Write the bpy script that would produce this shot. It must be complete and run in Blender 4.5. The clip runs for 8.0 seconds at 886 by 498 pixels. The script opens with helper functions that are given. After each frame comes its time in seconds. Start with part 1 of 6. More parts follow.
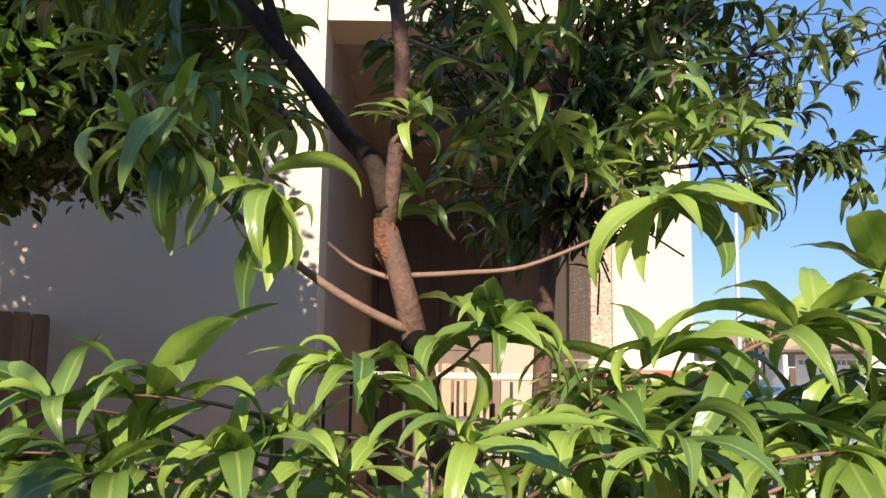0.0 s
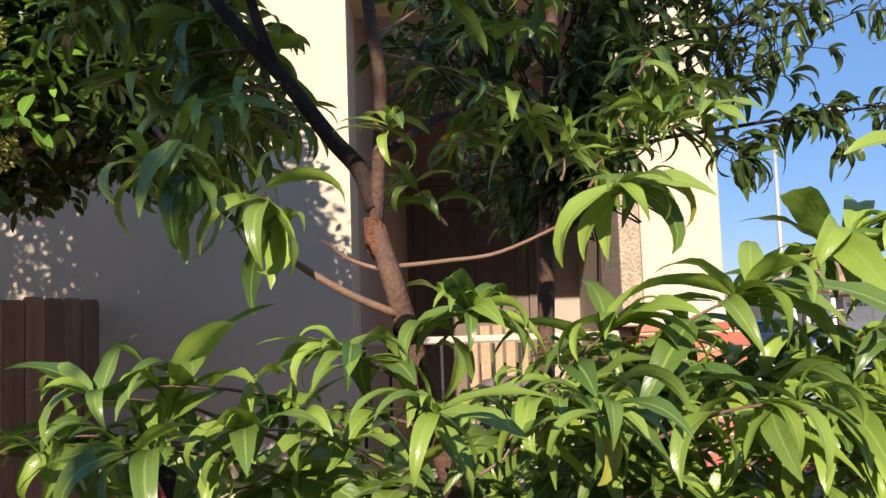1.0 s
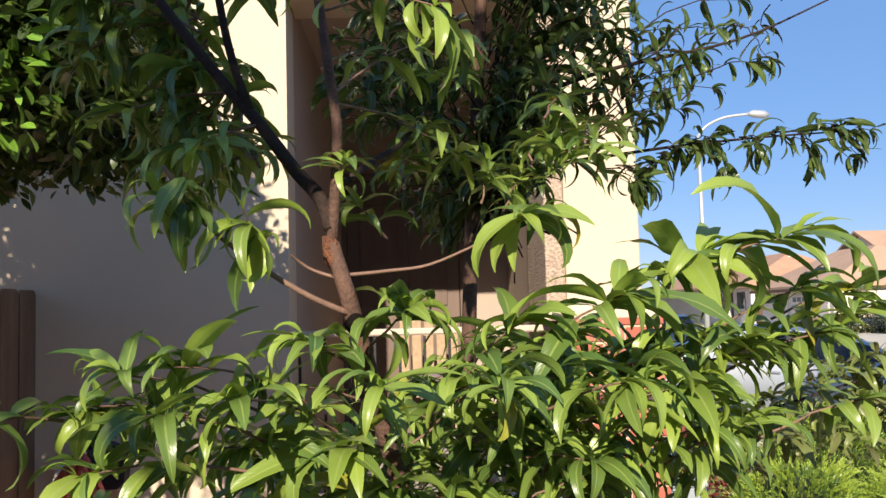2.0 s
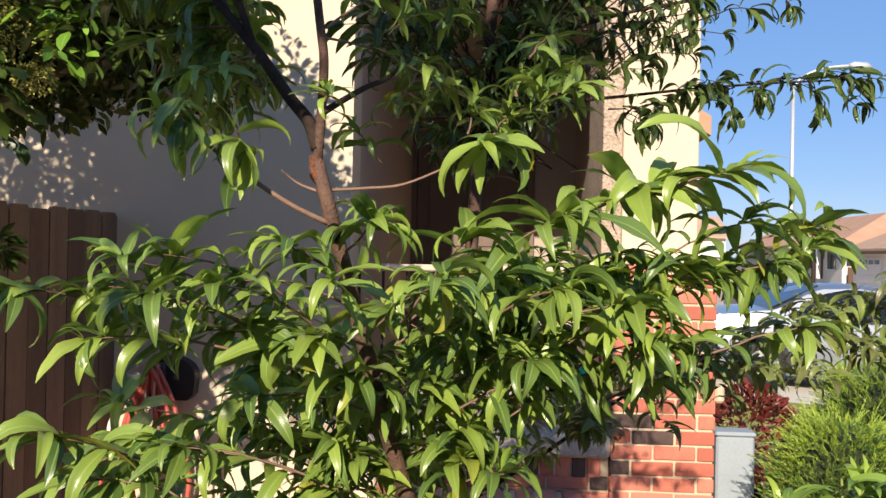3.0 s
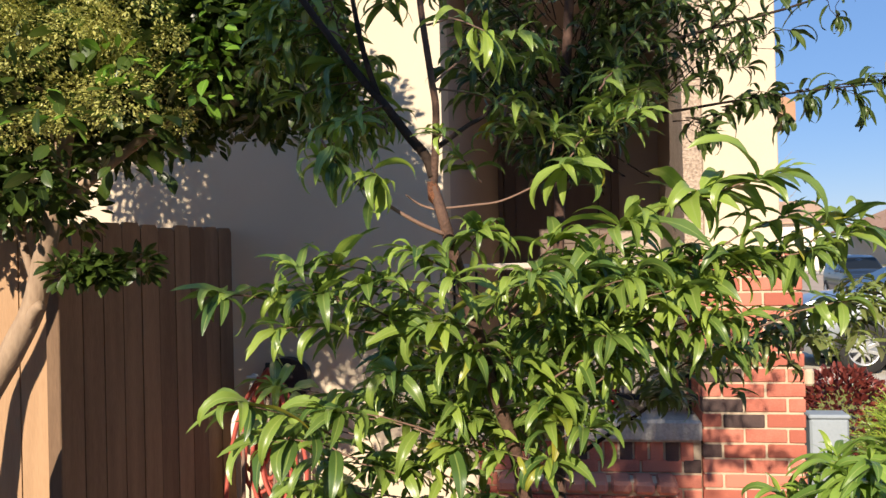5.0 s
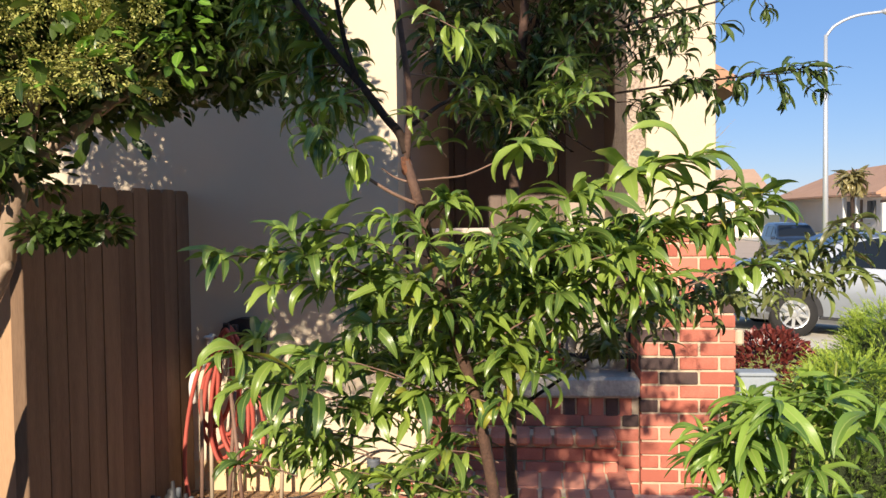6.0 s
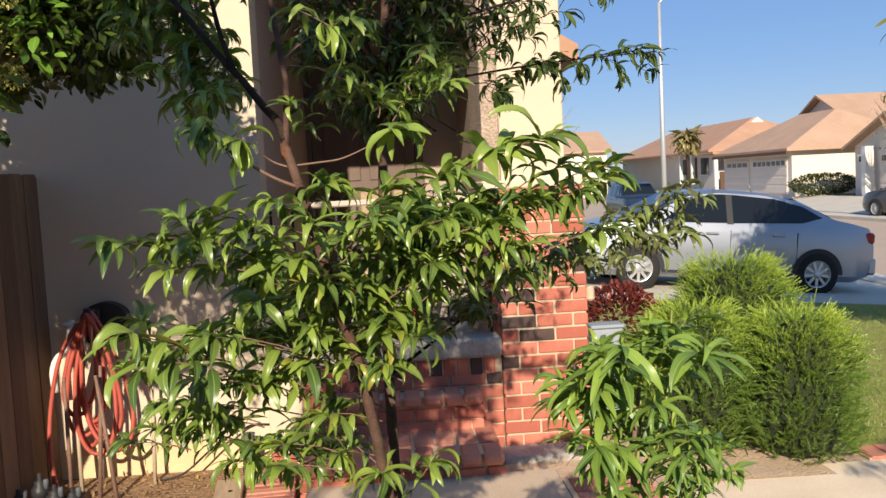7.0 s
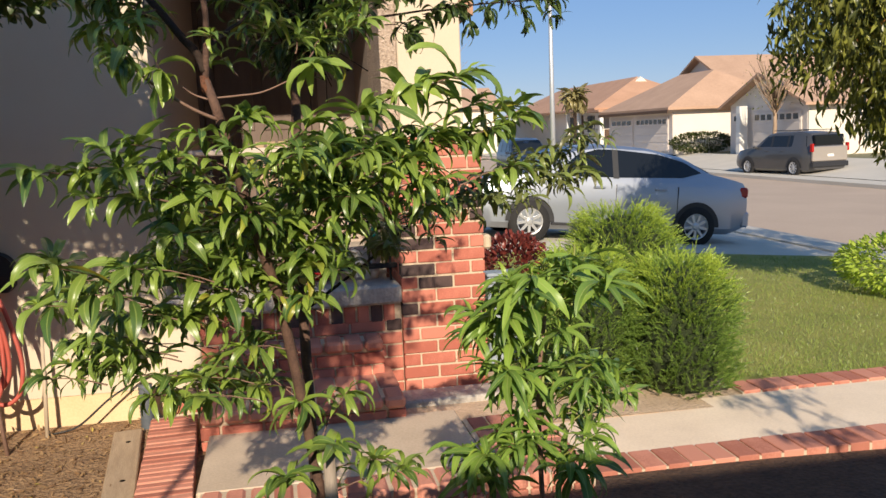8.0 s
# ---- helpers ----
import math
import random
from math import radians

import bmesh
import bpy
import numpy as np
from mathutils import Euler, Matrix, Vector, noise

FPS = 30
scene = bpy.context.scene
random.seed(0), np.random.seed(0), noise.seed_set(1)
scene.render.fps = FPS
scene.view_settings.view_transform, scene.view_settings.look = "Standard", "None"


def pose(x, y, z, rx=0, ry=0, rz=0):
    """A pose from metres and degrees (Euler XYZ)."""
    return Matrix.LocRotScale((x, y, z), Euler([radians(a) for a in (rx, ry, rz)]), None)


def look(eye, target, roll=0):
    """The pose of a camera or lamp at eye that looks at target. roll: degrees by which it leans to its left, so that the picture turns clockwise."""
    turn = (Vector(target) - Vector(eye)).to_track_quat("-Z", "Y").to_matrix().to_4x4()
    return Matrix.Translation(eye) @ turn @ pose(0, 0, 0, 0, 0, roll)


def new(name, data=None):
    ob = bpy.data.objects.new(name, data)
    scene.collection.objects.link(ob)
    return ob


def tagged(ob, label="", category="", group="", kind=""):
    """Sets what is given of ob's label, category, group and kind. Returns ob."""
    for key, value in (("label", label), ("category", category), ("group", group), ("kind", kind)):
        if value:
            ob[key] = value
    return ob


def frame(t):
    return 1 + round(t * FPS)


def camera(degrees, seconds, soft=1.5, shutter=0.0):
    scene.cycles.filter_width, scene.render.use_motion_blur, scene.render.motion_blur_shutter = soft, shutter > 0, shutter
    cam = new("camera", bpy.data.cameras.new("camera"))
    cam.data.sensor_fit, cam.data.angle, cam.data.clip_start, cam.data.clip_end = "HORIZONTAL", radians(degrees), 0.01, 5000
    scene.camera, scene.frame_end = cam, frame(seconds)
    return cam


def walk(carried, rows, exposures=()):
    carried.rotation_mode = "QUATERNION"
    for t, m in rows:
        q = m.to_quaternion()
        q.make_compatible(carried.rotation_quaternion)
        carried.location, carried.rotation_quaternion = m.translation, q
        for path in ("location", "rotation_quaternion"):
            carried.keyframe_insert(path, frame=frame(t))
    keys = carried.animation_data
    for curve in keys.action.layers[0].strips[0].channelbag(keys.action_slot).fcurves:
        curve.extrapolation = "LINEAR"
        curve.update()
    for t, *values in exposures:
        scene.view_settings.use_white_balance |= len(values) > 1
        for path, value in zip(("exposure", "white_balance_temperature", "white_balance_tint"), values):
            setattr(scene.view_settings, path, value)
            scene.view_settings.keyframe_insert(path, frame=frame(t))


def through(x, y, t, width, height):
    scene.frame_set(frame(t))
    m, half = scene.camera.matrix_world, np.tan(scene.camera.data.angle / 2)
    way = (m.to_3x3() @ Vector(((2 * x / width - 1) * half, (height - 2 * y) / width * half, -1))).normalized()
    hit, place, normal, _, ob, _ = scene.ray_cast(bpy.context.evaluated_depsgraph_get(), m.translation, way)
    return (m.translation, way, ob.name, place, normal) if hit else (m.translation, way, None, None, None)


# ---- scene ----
cam = camera(54.3, 8.0)
PATH = [
    (0, (0.337, 0.326, 1.781), (0.331, 2.31, 2.034), 0.9),
    (0.5, (0.361, 0.302, 1.777), (0.32, 2.298, 1.899), -0.7),
    (1, (0.382, 0.244, 1.794), (0.285, 2.234, 1.96), -2.0),
    (1.2, (0.382, 0.217, 1.793), (0.293, 2.205, 1.993), -2.7),
    (2.3, (0.382, 0.012, 1.801), (0.465, 2.008, 1.908), -1.0),
    (2.5, (0.419, -0.006, 1.781), (0.441, 1.992, 1.862), -0.3),
    (3, (0.506, -0.051, 1.766), (0.375, 1.945, 1.782), 1.2),
    (3.5, (0.566, -0.103, 1.766), (0.317, 1.882, 1.751), 0.8),
    (4, (0.605, -0.151, 1.763), (0.226, 1.813, 1.758), -0.6),
    (4.2, (0.608, -0.169, 1.767), (0.189, 1.787, 1.768), -0.9),
    (5.3, (0.484, -0.368, 1.77), (0.199, 1.611, 1.787), -1.1),
    (5.5, (0.479, -0.393, 1.771), (0.217, 1.59, 1.762), -0.7),
    (6, (0.504, -0.493, 1.775), (0.294, 1.495, 1.705), -0.8),
    (6.5, (0.522, -0.581, 1.787), (0.453, 1.413, 1.654), -2.2),
    (7, (0.475, -0.624, 1.795), (0.59, 1.367, 1.642), -2.9),
    (7.5, (0.431, -0.652, 1.775), (0.683, 1.322, 1.576), -3.0),
    (8, (0.415, -0.683, 1.76), (0.774, 1.266, 1.495), -2.3),
]
EXPOSURES = ((0.0, 0.86, 6640, 14), (0.5, 0.73, 6640, 14), (1.0, 0.60, 6660, 14), (2.5, 0.60, 6720, 14), (4.0, 0.50, 6780, 14), (6.0, 0.55, 6800, 14), (7.0, 0.37, 6840, 14), (8.0, 0.27, 6860, 14))
walk(cam, [(t, look(eye, target, roll)) for t, eye, target, roll in PATH], EXPOSURES)

# ---------- light ----------
SUN_EL, SUN_AZ = 26.0, -7.0   # degrees above the horizon; to the right of straight behind the camera
world = bpy.data.worlds.new("sky")
scene.world = world
world.use_nodes = True
wn = world.node_tree
sky = wn.nodes.new("ShaderNodeTexSky")
sky.sky_type = 'NISHITA'
sky.sun_disc = False
sky.sun_elevation = radians(SUN_EL)
sky.sun_rotation = radians(180 - SUN_AZ)
sky.dust_density = 0.0
sky.air_density = 1.0
sky.ozone_density = 1.5
wn.nodes["Background"].inputs[1].default_value = 0.060
tone = wn.nodes.new("ShaderNodeHueSaturation")
tone.inputs["Saturation"].default_value = 1.15
clear = wn.nodes.new("ShaderNodeMix")
clear.data_type, clear.blend_type = "RGBA", "MULTIPLY"
clear.inputs[0].default_value = 1.0
clear.inputs[7].default_value = (0.93, 0.98, 1.20, 1)
wn.links.new(sky.outputs[0], clear.inputs[6])
wn.links.new(clear.outputs[2], tone.inputs["Color"])
haze = wn.nodes.new("ShaderNodeMix")
haze.data_type = "RGBA"
haze.inputs[0].default_value = 0.50
haze.inputs[7].default_value = (2.8, 5.8, 11.3, 1)
wn.links.new(tone.outputs[0], haze.inputs[6])
wn.links.new(haze.outputs[2], wn.nodes["Background"].inputs[0])
sun_data = bpy.data.lights.new("sun", 'SUN')
sun_data.energy = 5.2
sun_data.angle = radians(0.53)
sun_data.color = (1.0, 0.91, 0.755)
sun = new("sun", sun_data)
_to = Vector((math.sin(radians(SUN_AZ)) * math.cos(radians(SUN_EL)), -math.cos(radians(SUN_AZ)) * math.cos(radians(SUN_EL)), math.sin(radians(SUN_EL))))
sun.matrix_world = look(_to * 30, (0, 0, 0))

# ---------- materials ----------
def mat(name, a, b=None, rough=0.7, big=3.0, fine=60.0, bump=0.15, metal=0.0, per_piece=0.0, spec=0.4, depth=0.01, stretch=None, coat=0.0, fine_mix=0.45):
    """A surface that drifts between two colours at two scales, with fine relief."""
    b = b or tuple(v * 0.72 for v in a)
    m = bpy.data.materials.new(name)
    m.use_nodes = True
    n, l = m.node_tree.nodes, m.node_tree.links
    p = n["Principled BSDF"]
    p.inputs["Roughness"].default_value = rough
    p.inputs["Metallic"].default_value = metal
    p.inputs["Specular IOR Level"].default_value = spec
    p.inputs["Coat Weight"].default_value = coat
    tc = n.new("ShaderNodeTexCoord")
    src = tc.outputs["Object"]
    if stretch:
        mp = n.new("ShaderNodeMapping")
        mp.inputs["Scale"].default_value = stretch
        l.new(src, mp.inputs[0])
        src = mp.outputs[0]
    t1, t2 = n.new("ShaderNodeTexNoise"), n.new("ShaderNodeTexNoise")
    t1.inputs["Scale"].default_value, t2.inputs["Scale"].default_value = big, fine
    t1.inputs["Detail"].default_value, t2.inputs["Detail"].default_value = 4, 5
    l.new(src, t1.inputs["Vector"]), l.new(src, t2.inputs["Vector"])
    mx = n.new("ShaderNodeMix")
    mx.inputs[0].default_value = fine_mix
    l.new(t1.outputs["Fac"], mx.inputs[2]), l.new(t2.outputs["Fac"], mx.inputs[3])
    fac = mx.outputs[0]
    if per_piece:
        oi = n.new("ShaderNodeObjectInfo")
        ad = n.new("ShaderNodeMath")
        ad.operation = 'MULTIPLY_ADD'
        ad.inputs[1].default_value = per_piece
        l.new(oi.outputs["Random"], ad.inputs[0])
        sb = n.new("ShaderNodeMath")
        sb.operation = 'SUBTRACT'
        sb.inputs[1].default_value = per_piece / 2
        l.new(fac, sb.inputs[0])
        l.new(sb.outputs[0], ad.inputs[2])
        fac = ad.outputs[0]
    ramp = n.new("ShaderNodeValToRGB")
    ramp.color_ramp.elements[0].position, ramp.color_ramp.elements[1].position = 0.32, 0.68
    ramp.color_ramp.elements[0].color, ramp.color_ramp.elements[1].color = (*b, 1), (*a, 1)
    l.new(fac, ramp.inputs[0])
    l.new(ramp.outputs[0], p.inputs["Base Color"])
    if bump:
        bm_ = n.new("ShaderNodeBump")
        bm_.inputs["Strength"].default_value, bm_.inputs["Distance"].default_value = bump, depth
        l.new(t2.outputs["Fac"], bm_.inputs["Height"])
        l.new(bm_.outputs[0], p.inputs["Normal"])
    return m


def leaf_mat(name, a, b, rib, rough=0.33, through=0.22, spec=0.42, old=None):
    """A leaf blade: two greens by piece, a paler midrib, light passing through."""
    m = bpy.data.materials.new(name)
    m.use_nodes = True
    n, l = m.node_tree.nodes, m.node_tree.links
    p = n["Principled BSDF"]
    p.inputs["Roughness"].default_value = rough
    p.inputs["Specular IOR Level"].default_value = spec
    oi, geo = n.new("ShaderNodeObjectInfo"), n.new("ShaderNodeNewGeometry")
    ad = n.new("ShaderNodeMath")
    ad.operation = 'ADD'
    l.new(oi.outputs["Random"], ad.inputs[0]), l.new(geo.outputs["Random Per Island"], ad.inputs[1])
    fr = n.new("ShaderNodeMath")
    fr.operation = 'FRACT'
    l.new(ad.outputs[0], fr.inputs[0])
    ramp = n.new("ShaderNodeValToRGB")
    els = ramp.color_ramp.elements
    els[0].color, els[1].color = (*b, 1), (*a, 1)
    if old:
        els[1].position = 0.975
        e = els.new(1.0)
        e.color = (*old, 1)
    l.new(fr.outputs[0], ramp.inputs[0])
    uv = n.new("ShaderNodeUVMap")
    sep = n.new("ShaderNodeSeparateXYZ")
    l.new(uv.outputs[0], sep.inputs[0])
    d = n.new("ShaderNodeMath")
    d.operation = 'SUBTRACT'
    d.inputs[1].default_value = 0.5
    l.new(sep.outputs[0], d.inputs[0])
    ab = n.new("ShaderNodeMath")
    ab.operation = 'ABSOLUTE'
    l.new(d.outputs[0], ab.inputs[0])
    lt = n.new("ShaderNodeMath")
    lt.operation = 'LESS_THAN'
    lt.inputs[1].default_value = 0.05
    l.new(ab.outputs[0], lt.inputs[0])
    # side veins
    wv = n.new("ShaderNodeMath")
    wv.operation = 'MULTIPLY_ADD'
    wv.inputs[1].default_value = 16.0
    l.new(sep.outputs[1], wv.inputs[0])
    sl = n.new("ShaderNodeMath")
    sl.operation = 'MULTIPLY'
    sl.inputs[1].default_value = -5.0
    l.new(ab.outputs[0], sl.inputs[0])
    l.new(sl.outputs[0], wv.inputs[2])
    f2 = n.new("ShaderNodeMath")
    f2.operation = 'PINGPONG'
    f2.inputs[1].default_value = 0.5
    l.new(wv.outputs[0], f2.inputs[0])
    bp = n.new("ShaderNodeBump")
    bp.inputs["Strength"].default_value, bp.inputs["Distance"].default_value = 0.07, 0.002
    l.new(f2.outputs[0], bp.inputs["Height"])
    l.new(bp.outputs[0], p.inputs["Normal"])
    mixc = n.new("ShaderNodeMix")
    mixc.data_type = 'RGBA'
    ml = n.new("ShaderNodeMath")
    ml.operation = 'MULTIPLY'
    ml.inputs[1].default_value = 0.55
    l.new(lt.outputs[0], ml.inputs[0])
    l.new(ml.outputs[0], mixc.inputs[0])
    l.new(ramp.outputs[0], mixc.inputs[6])
    mixc.inputs[7].default_value = (*rib, 1)
    l.new(mixc.outputs[2], p.inputs["Base Color"])
    tr = n.new("ShaderNodeBsdfTranslucent")
    hs = n.new("ShaderNodeHueSaturation")
    hs.inputs["Hue"].default_value, hs.inputs["Saturation"].default_value, hs.inputs["Value"].default_value = 0.485, 1.05, 1.7
    l.new(mixc.outputs[2], hs.inputs["Color"])
    l.new(hs.outputs[0], tr.inputs[0])
    ms = n.new("ShaderNodeMixShader")
    ms.inputs[0].default_value = through
    l.new(p.outputs[0], ms.inputs[1]), l.new(tr.outputs[0], ms.inputs[2])
    l.new(ms.outputs[0], n["Material Output"].inputs[0])
    return m


def glass_mat(name, tint=(0.02, 0.025, 0.03), rough=0.03):
    m = bpy.data.materials.new(name)
    m.use_nodes = True
    p = m.node_tree.nodes["Principled BSDF"]
    p.inputs["Base Color"].default_value = (*tint, 1)
    p.inputs["Roughness"].default_value = rough
    p.inputs["Specular IOR Level"].default_value = 0.5
    return m


M_stucco = mat("cream_stucco", (0.67, 0.56, 0.41), (0.59, 0.485, 0.35), 0.9, 1.2, 220, 0.5, depth=0.004)
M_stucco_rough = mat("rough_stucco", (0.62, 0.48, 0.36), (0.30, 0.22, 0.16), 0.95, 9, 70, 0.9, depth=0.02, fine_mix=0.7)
M_stucco_wall = mat("tan_stucco", (0.595, 0.49, 0.39), (0.515, 0.42, 0.338), 0.92, 0.8, 200, 0.5, depth=0.004)
# Darkened stucco for the porch recess, its shade put into the colour.
M_stucco_shade = mat("shaded_stucco", (0.44, 0.355, 0.29), (0.37, 0.30, 0.245), 0.92, 0.8, 200, 0.5, depth=0.004)
M_base = mat("painted_base", (0.74, 0.56, 0.33), (0.62, 0.44, 0.24), 0.9, 3, 90, 0.4, depth=0.004)
M_brick = mat("red_brick", (0.56, 0.195, 0.13), (0.39, 0.115, 0.075), 0.88, 14, 120, 0.5, per_piece=0.5, depth=0.004)
M_brick_dark = mat("burnt_brick", (0.11, 0.065, 0.055), (0.05, 0.035, 0.032), 0.85, 14, 120, 0.5, per_piece=0.3, depth=0.004)
M_mortar = mat("mortar", (0.62, 0.50, 0.35), (0.46, 0.36, 0.25), 0.95, 8, 150, 0.6, depth=0.005)
M_paver = mat("paver_brick", (0.58, 0.245, 0.165), (0.40, 0.145, 0.095), 0.9, 20, 120, 0.6, per_piece=0.7, depth=0.004)
M_stonecap = mat("grey_stone", (0.56, 0.50, 0.42), (0.28, 0.26, 0.23), 0.85, 6, 60, 0.6, depth=0.008)
M_concrete = mat("concrete", (0.86, 0.705, 0.525), (0.70, 0.56, 0.41), 0.9, 2.6, 90, 0.3, depth=0.004)
M_drive = mat("drive_concrete", (0.60, 0.55, 0.46), (0.50, 0.46, 0.38), 0.9, 0.7, 30, 0.2, depth=0.004)
M_road = mat("asphalt", (0.50, 0.385, 0.285), (0.42, 0.32, 0.235), 0.92, 0.5, 25, 0.2, depth=0.004)
M_soil = mat("soil", (0.45, 0.285, 0.15), (0.17, 0.10, 0.055), 1.0, 7, 45, 1.0, depth=0.03, fine_mix=0.6)
# Dark copy of the soil: the eave's shade is painted into it.
M_soil_shade = mat("shaded_soil", (0.13, 0.075, 0.045), (0.05, 0.028, 0.018), 1.0, 6, 45, 1.0, depth=0.03, fine_mix=0.6)
M_dust = mat("pale_dusty_soil", (0.68, 0.50, 0.335), (0.44, 0.31, 0.20), 1.0, 5, 60, 0.8, depth=0.015, fine_mix=0.5)
M_lawn = mat("lawn", (0.36, 0.33, 0.09), (0.18, 0.21, 0.045), 0.95, 1.5, 45, 0.8, depth=0.03)
M_far = mat("far_ground", (0.20, 0.19, 0.10), (0.14, 0.13, 0.07), 1.0, 0.2, 6, 0.2)
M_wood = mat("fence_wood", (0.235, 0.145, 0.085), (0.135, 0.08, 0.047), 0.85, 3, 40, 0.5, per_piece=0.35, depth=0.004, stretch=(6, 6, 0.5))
# Same boards again, with the sun on the front fence in their colour.
M_wood_lit = mat("lit_fence_wood", (0.46, 0.285, 0.16), (0.33, 0.195, 0.105), 0.85, 3, 40, 0.5, per_piece=0.35, depth=0.004, stretch=(6, 6, 0.5))
M_greywood = mat("grey_wood", (0.33, 0.27, 0.21), (0.20, 0.16, 0.13), 0.9, 6, 60, 0.5, depth=0.004, stretch=(5, 5, 0.7))
M_plank = mat("tan_plank", (0.50, 0.37, 0.24), (0.34, 0.24, 0.15), 0.9, 6, 60, 0.5, depth=0.004, stretch=(5, 0.6, 5))
M_slab = mat("worn_slab", (0.64, 0.505, 0.365), (0.48, 0.37, 0.26), 0.92, 3.5, 80, 0.4, depth=0.005)
M_bark = mat("peach_bark", (0.165, 0.09, 0.06), (0.065, 0.036, 0.027), 0.8, 40, 240, 0.7, depth=0.003)
# Darker bark copy: leaf shade on the peach limbs is in its colour.
M_bark_dark = mat("dark_bark", (0.060, 0.040, 0.030), (0.024, 0.016, 0.013), 0.9, 30, 200, 0.7, depth=0.003, spec=0.2)
M_bark_pale = mat("pale_bark", (0.42, 0.30, 0.20), (0.24, 0.16, 0.105), 0.85, 9, 70, 0.6, depth=0.005, stretch=(1, 1, 0.3))
M_twig = mat("twig_bark", (0.27, 0.165, 0.115), (0.16, 0.09, 0.065), 0.7, 60, 300, 0.4, depth=0.002)
M_scar = mat("raw_scar", (0.30, 0.115, 0.055), (0.06, 0.03, 0.02), 0.9, 90, 400, 1.0, depth=0.004)
M_cut = mat("cut_wood", (0.016, 0.012, 0.010), (0.006, 0.005, 0.004), 1.0, 60, 300, 0.6, depth=0.002, spec=0.05)
M_stem = mat("green_stem", (0.26, 0.30, 0.07), (0.20, 0.20, 0.055), 0.6, 30, 200, 0.2, depth=0.001)
M_needle_core = mat("needle_core_shade", (0.05, 0.075, 0.02), (0.02, 0.03, 0.01), 0.95, 30, 120, 1.0, depth=0.03)
M_iron = mat("black_iron", (0.018, 0.017, 0.016), (0.010, 0.010, 0.010), 0.5, 10, 100, 0.2)
M_door = mat("brown_door", (0.19, 0.135, 0.105), (0.135, 0.095, 0.072), 0.6, 2, 60, 0.3, stretch=(6, 6, 0.6))
M_hose = mat("red_hose", (0.50, 0.105, 0.072), (0.38, 0.075, 0.052), 0.55, 20, 200, 0.15)
M_white = mat("white_paint", (0.80, 0.77, 0.70), (0.70, 0.67, 0.60), 0.7, 1.0, 60, 0.1)
M_offwhite = mat("offwhite_wall", (0.78, 0.70, 0.58), (0.70, 0.62, 0.50), 0.9, 0.5, 20, 0.1)
M_tan = mat("tan_garage", (0.72, 0.63, 0.55), (0.65, 0.57, 0.49), 0.85, 0.5, 20, 0.1)
M_roof = mat("brown_roof", (0.52, 0.335, 0.225), (0.42, 0.265, 0.175), 0.95, 0.8, 7, 0.6, depth=0.03)
M_roof_orange = mat("terracotta_roof", (0.50, 0.29, 0.185), (0.40, 0.225, 0.14), 0.95, 0.8, 7, 0.6, depth=0.03)
M_fascia = mat("brown_fascia", (0.13, 0.075, 0.045), (0.09, 0.05, 0.032), 0.8, 2, 30, 0.1)
M_paint = mat("silver_blue_paint", (0.38, 0.41, 0.46), (0.35, 0.38, 0.43), 0.42, 1, 300, 0.0, metal=0.80, coat=0.5)
M_paint_dark = mat("charcoal_paint", (0.085, 0.082, 0.08), (0.072, 0.07, 0.068), 0.35, 1, 300, 0.0, metal=0.3, coat=0.6)
M_paint_tan = mat("champagne_paint", (0.46, 0.40, 0.33), (0.42, 0.36, 0.30), 0.35, 1, 300, 0.0, metal=0.4, coat=0.6)
M_paint_blue = mat("navy_paint", (0.03, 0.045, 0.075), (0.02, 0.032, 0.055), 0.35, 1, 300, 0.0, metal=0.3, coat=0.6)
M_glass = glass_mat("car_glass", (0.010, 0.012, 0.014), 0.03)
M_winglass = glass_mat("house_glass", (0.03, 0.03, 0.03), 0.08)
M_tyre = mat("tyre_rubber", (0.022, 0.021, 0.020), (0.014, 0.013, 0.013), 0.8, 10, 90, 0.2)
M_rim = mat("silver_rim", (0.62, 0.62, 0.62), (0.52, 0.52, 0.52), 0.35, 10, 100, 0.05, metal=0.7)
M_red = mat("red_lamp_plastic", (0.45, 0.02, 0.015), (0.32, 0.012, 0.01), 0.25, 10, 100, 0.0)
M_plastic = mat("black_plastic", (0.03, 0.03, 0.032), (0.02, 0.02, 0.022), 0.5, 20, 100, 0.1)
M_galv = mat("galvanised_steel", (0.55, 0.57, 0.58), (0.46, 0.48, 0.50), 0.5, 2, 60, 0.05, metal=0.5)
M_pipe = mat("grey_pipe", (0.12, 0.135, 0.15), (0.075, 0.085, 0.095), 0.6, 20, 100, 0.1)
M_paleblue = mat("pale_blue_box", (0.32, 0.36, 0.40), (0.26, 0.30, 0.33), 0.6, 4, 80, 0.1)
M_ceramic = mat("grey_ceramic", (0.40, 0.36, 0.33), (0.28, 0.25, 0.23), 0.6, 8, 80, 0.2)
M_purple = mat("mauve_cloth", (0.22, 0.17, 0.20), (0.14, 0.11, 0.13), 0.9, 8, 120, 0.4)
M_redpl = mat("red_plastic", (0.55, 0.02, 0.02), (0.42, 0.015, 0.015), 0.4, 10, 100, 0.05)
M_bamboo = mat("pale_stakes", (0.55, 0.45, 0.32), (0.40, 0.31, 0.21), 0.7, 8, 60, 0.2, stretch=(1, 1, 0.2))
M_ggl = glass_mat("green_glass", (0.0, 0.16, 0.075), 0.08)
L_peach = leaf_mat("peach_leaf", (0.278, 0.380, 0.064), (0.066, 0.130, 0.031), (0.32, 0.40, 0.11), rough=0.35, spec=0.6, old=(0.30, 0.26, 0.03))
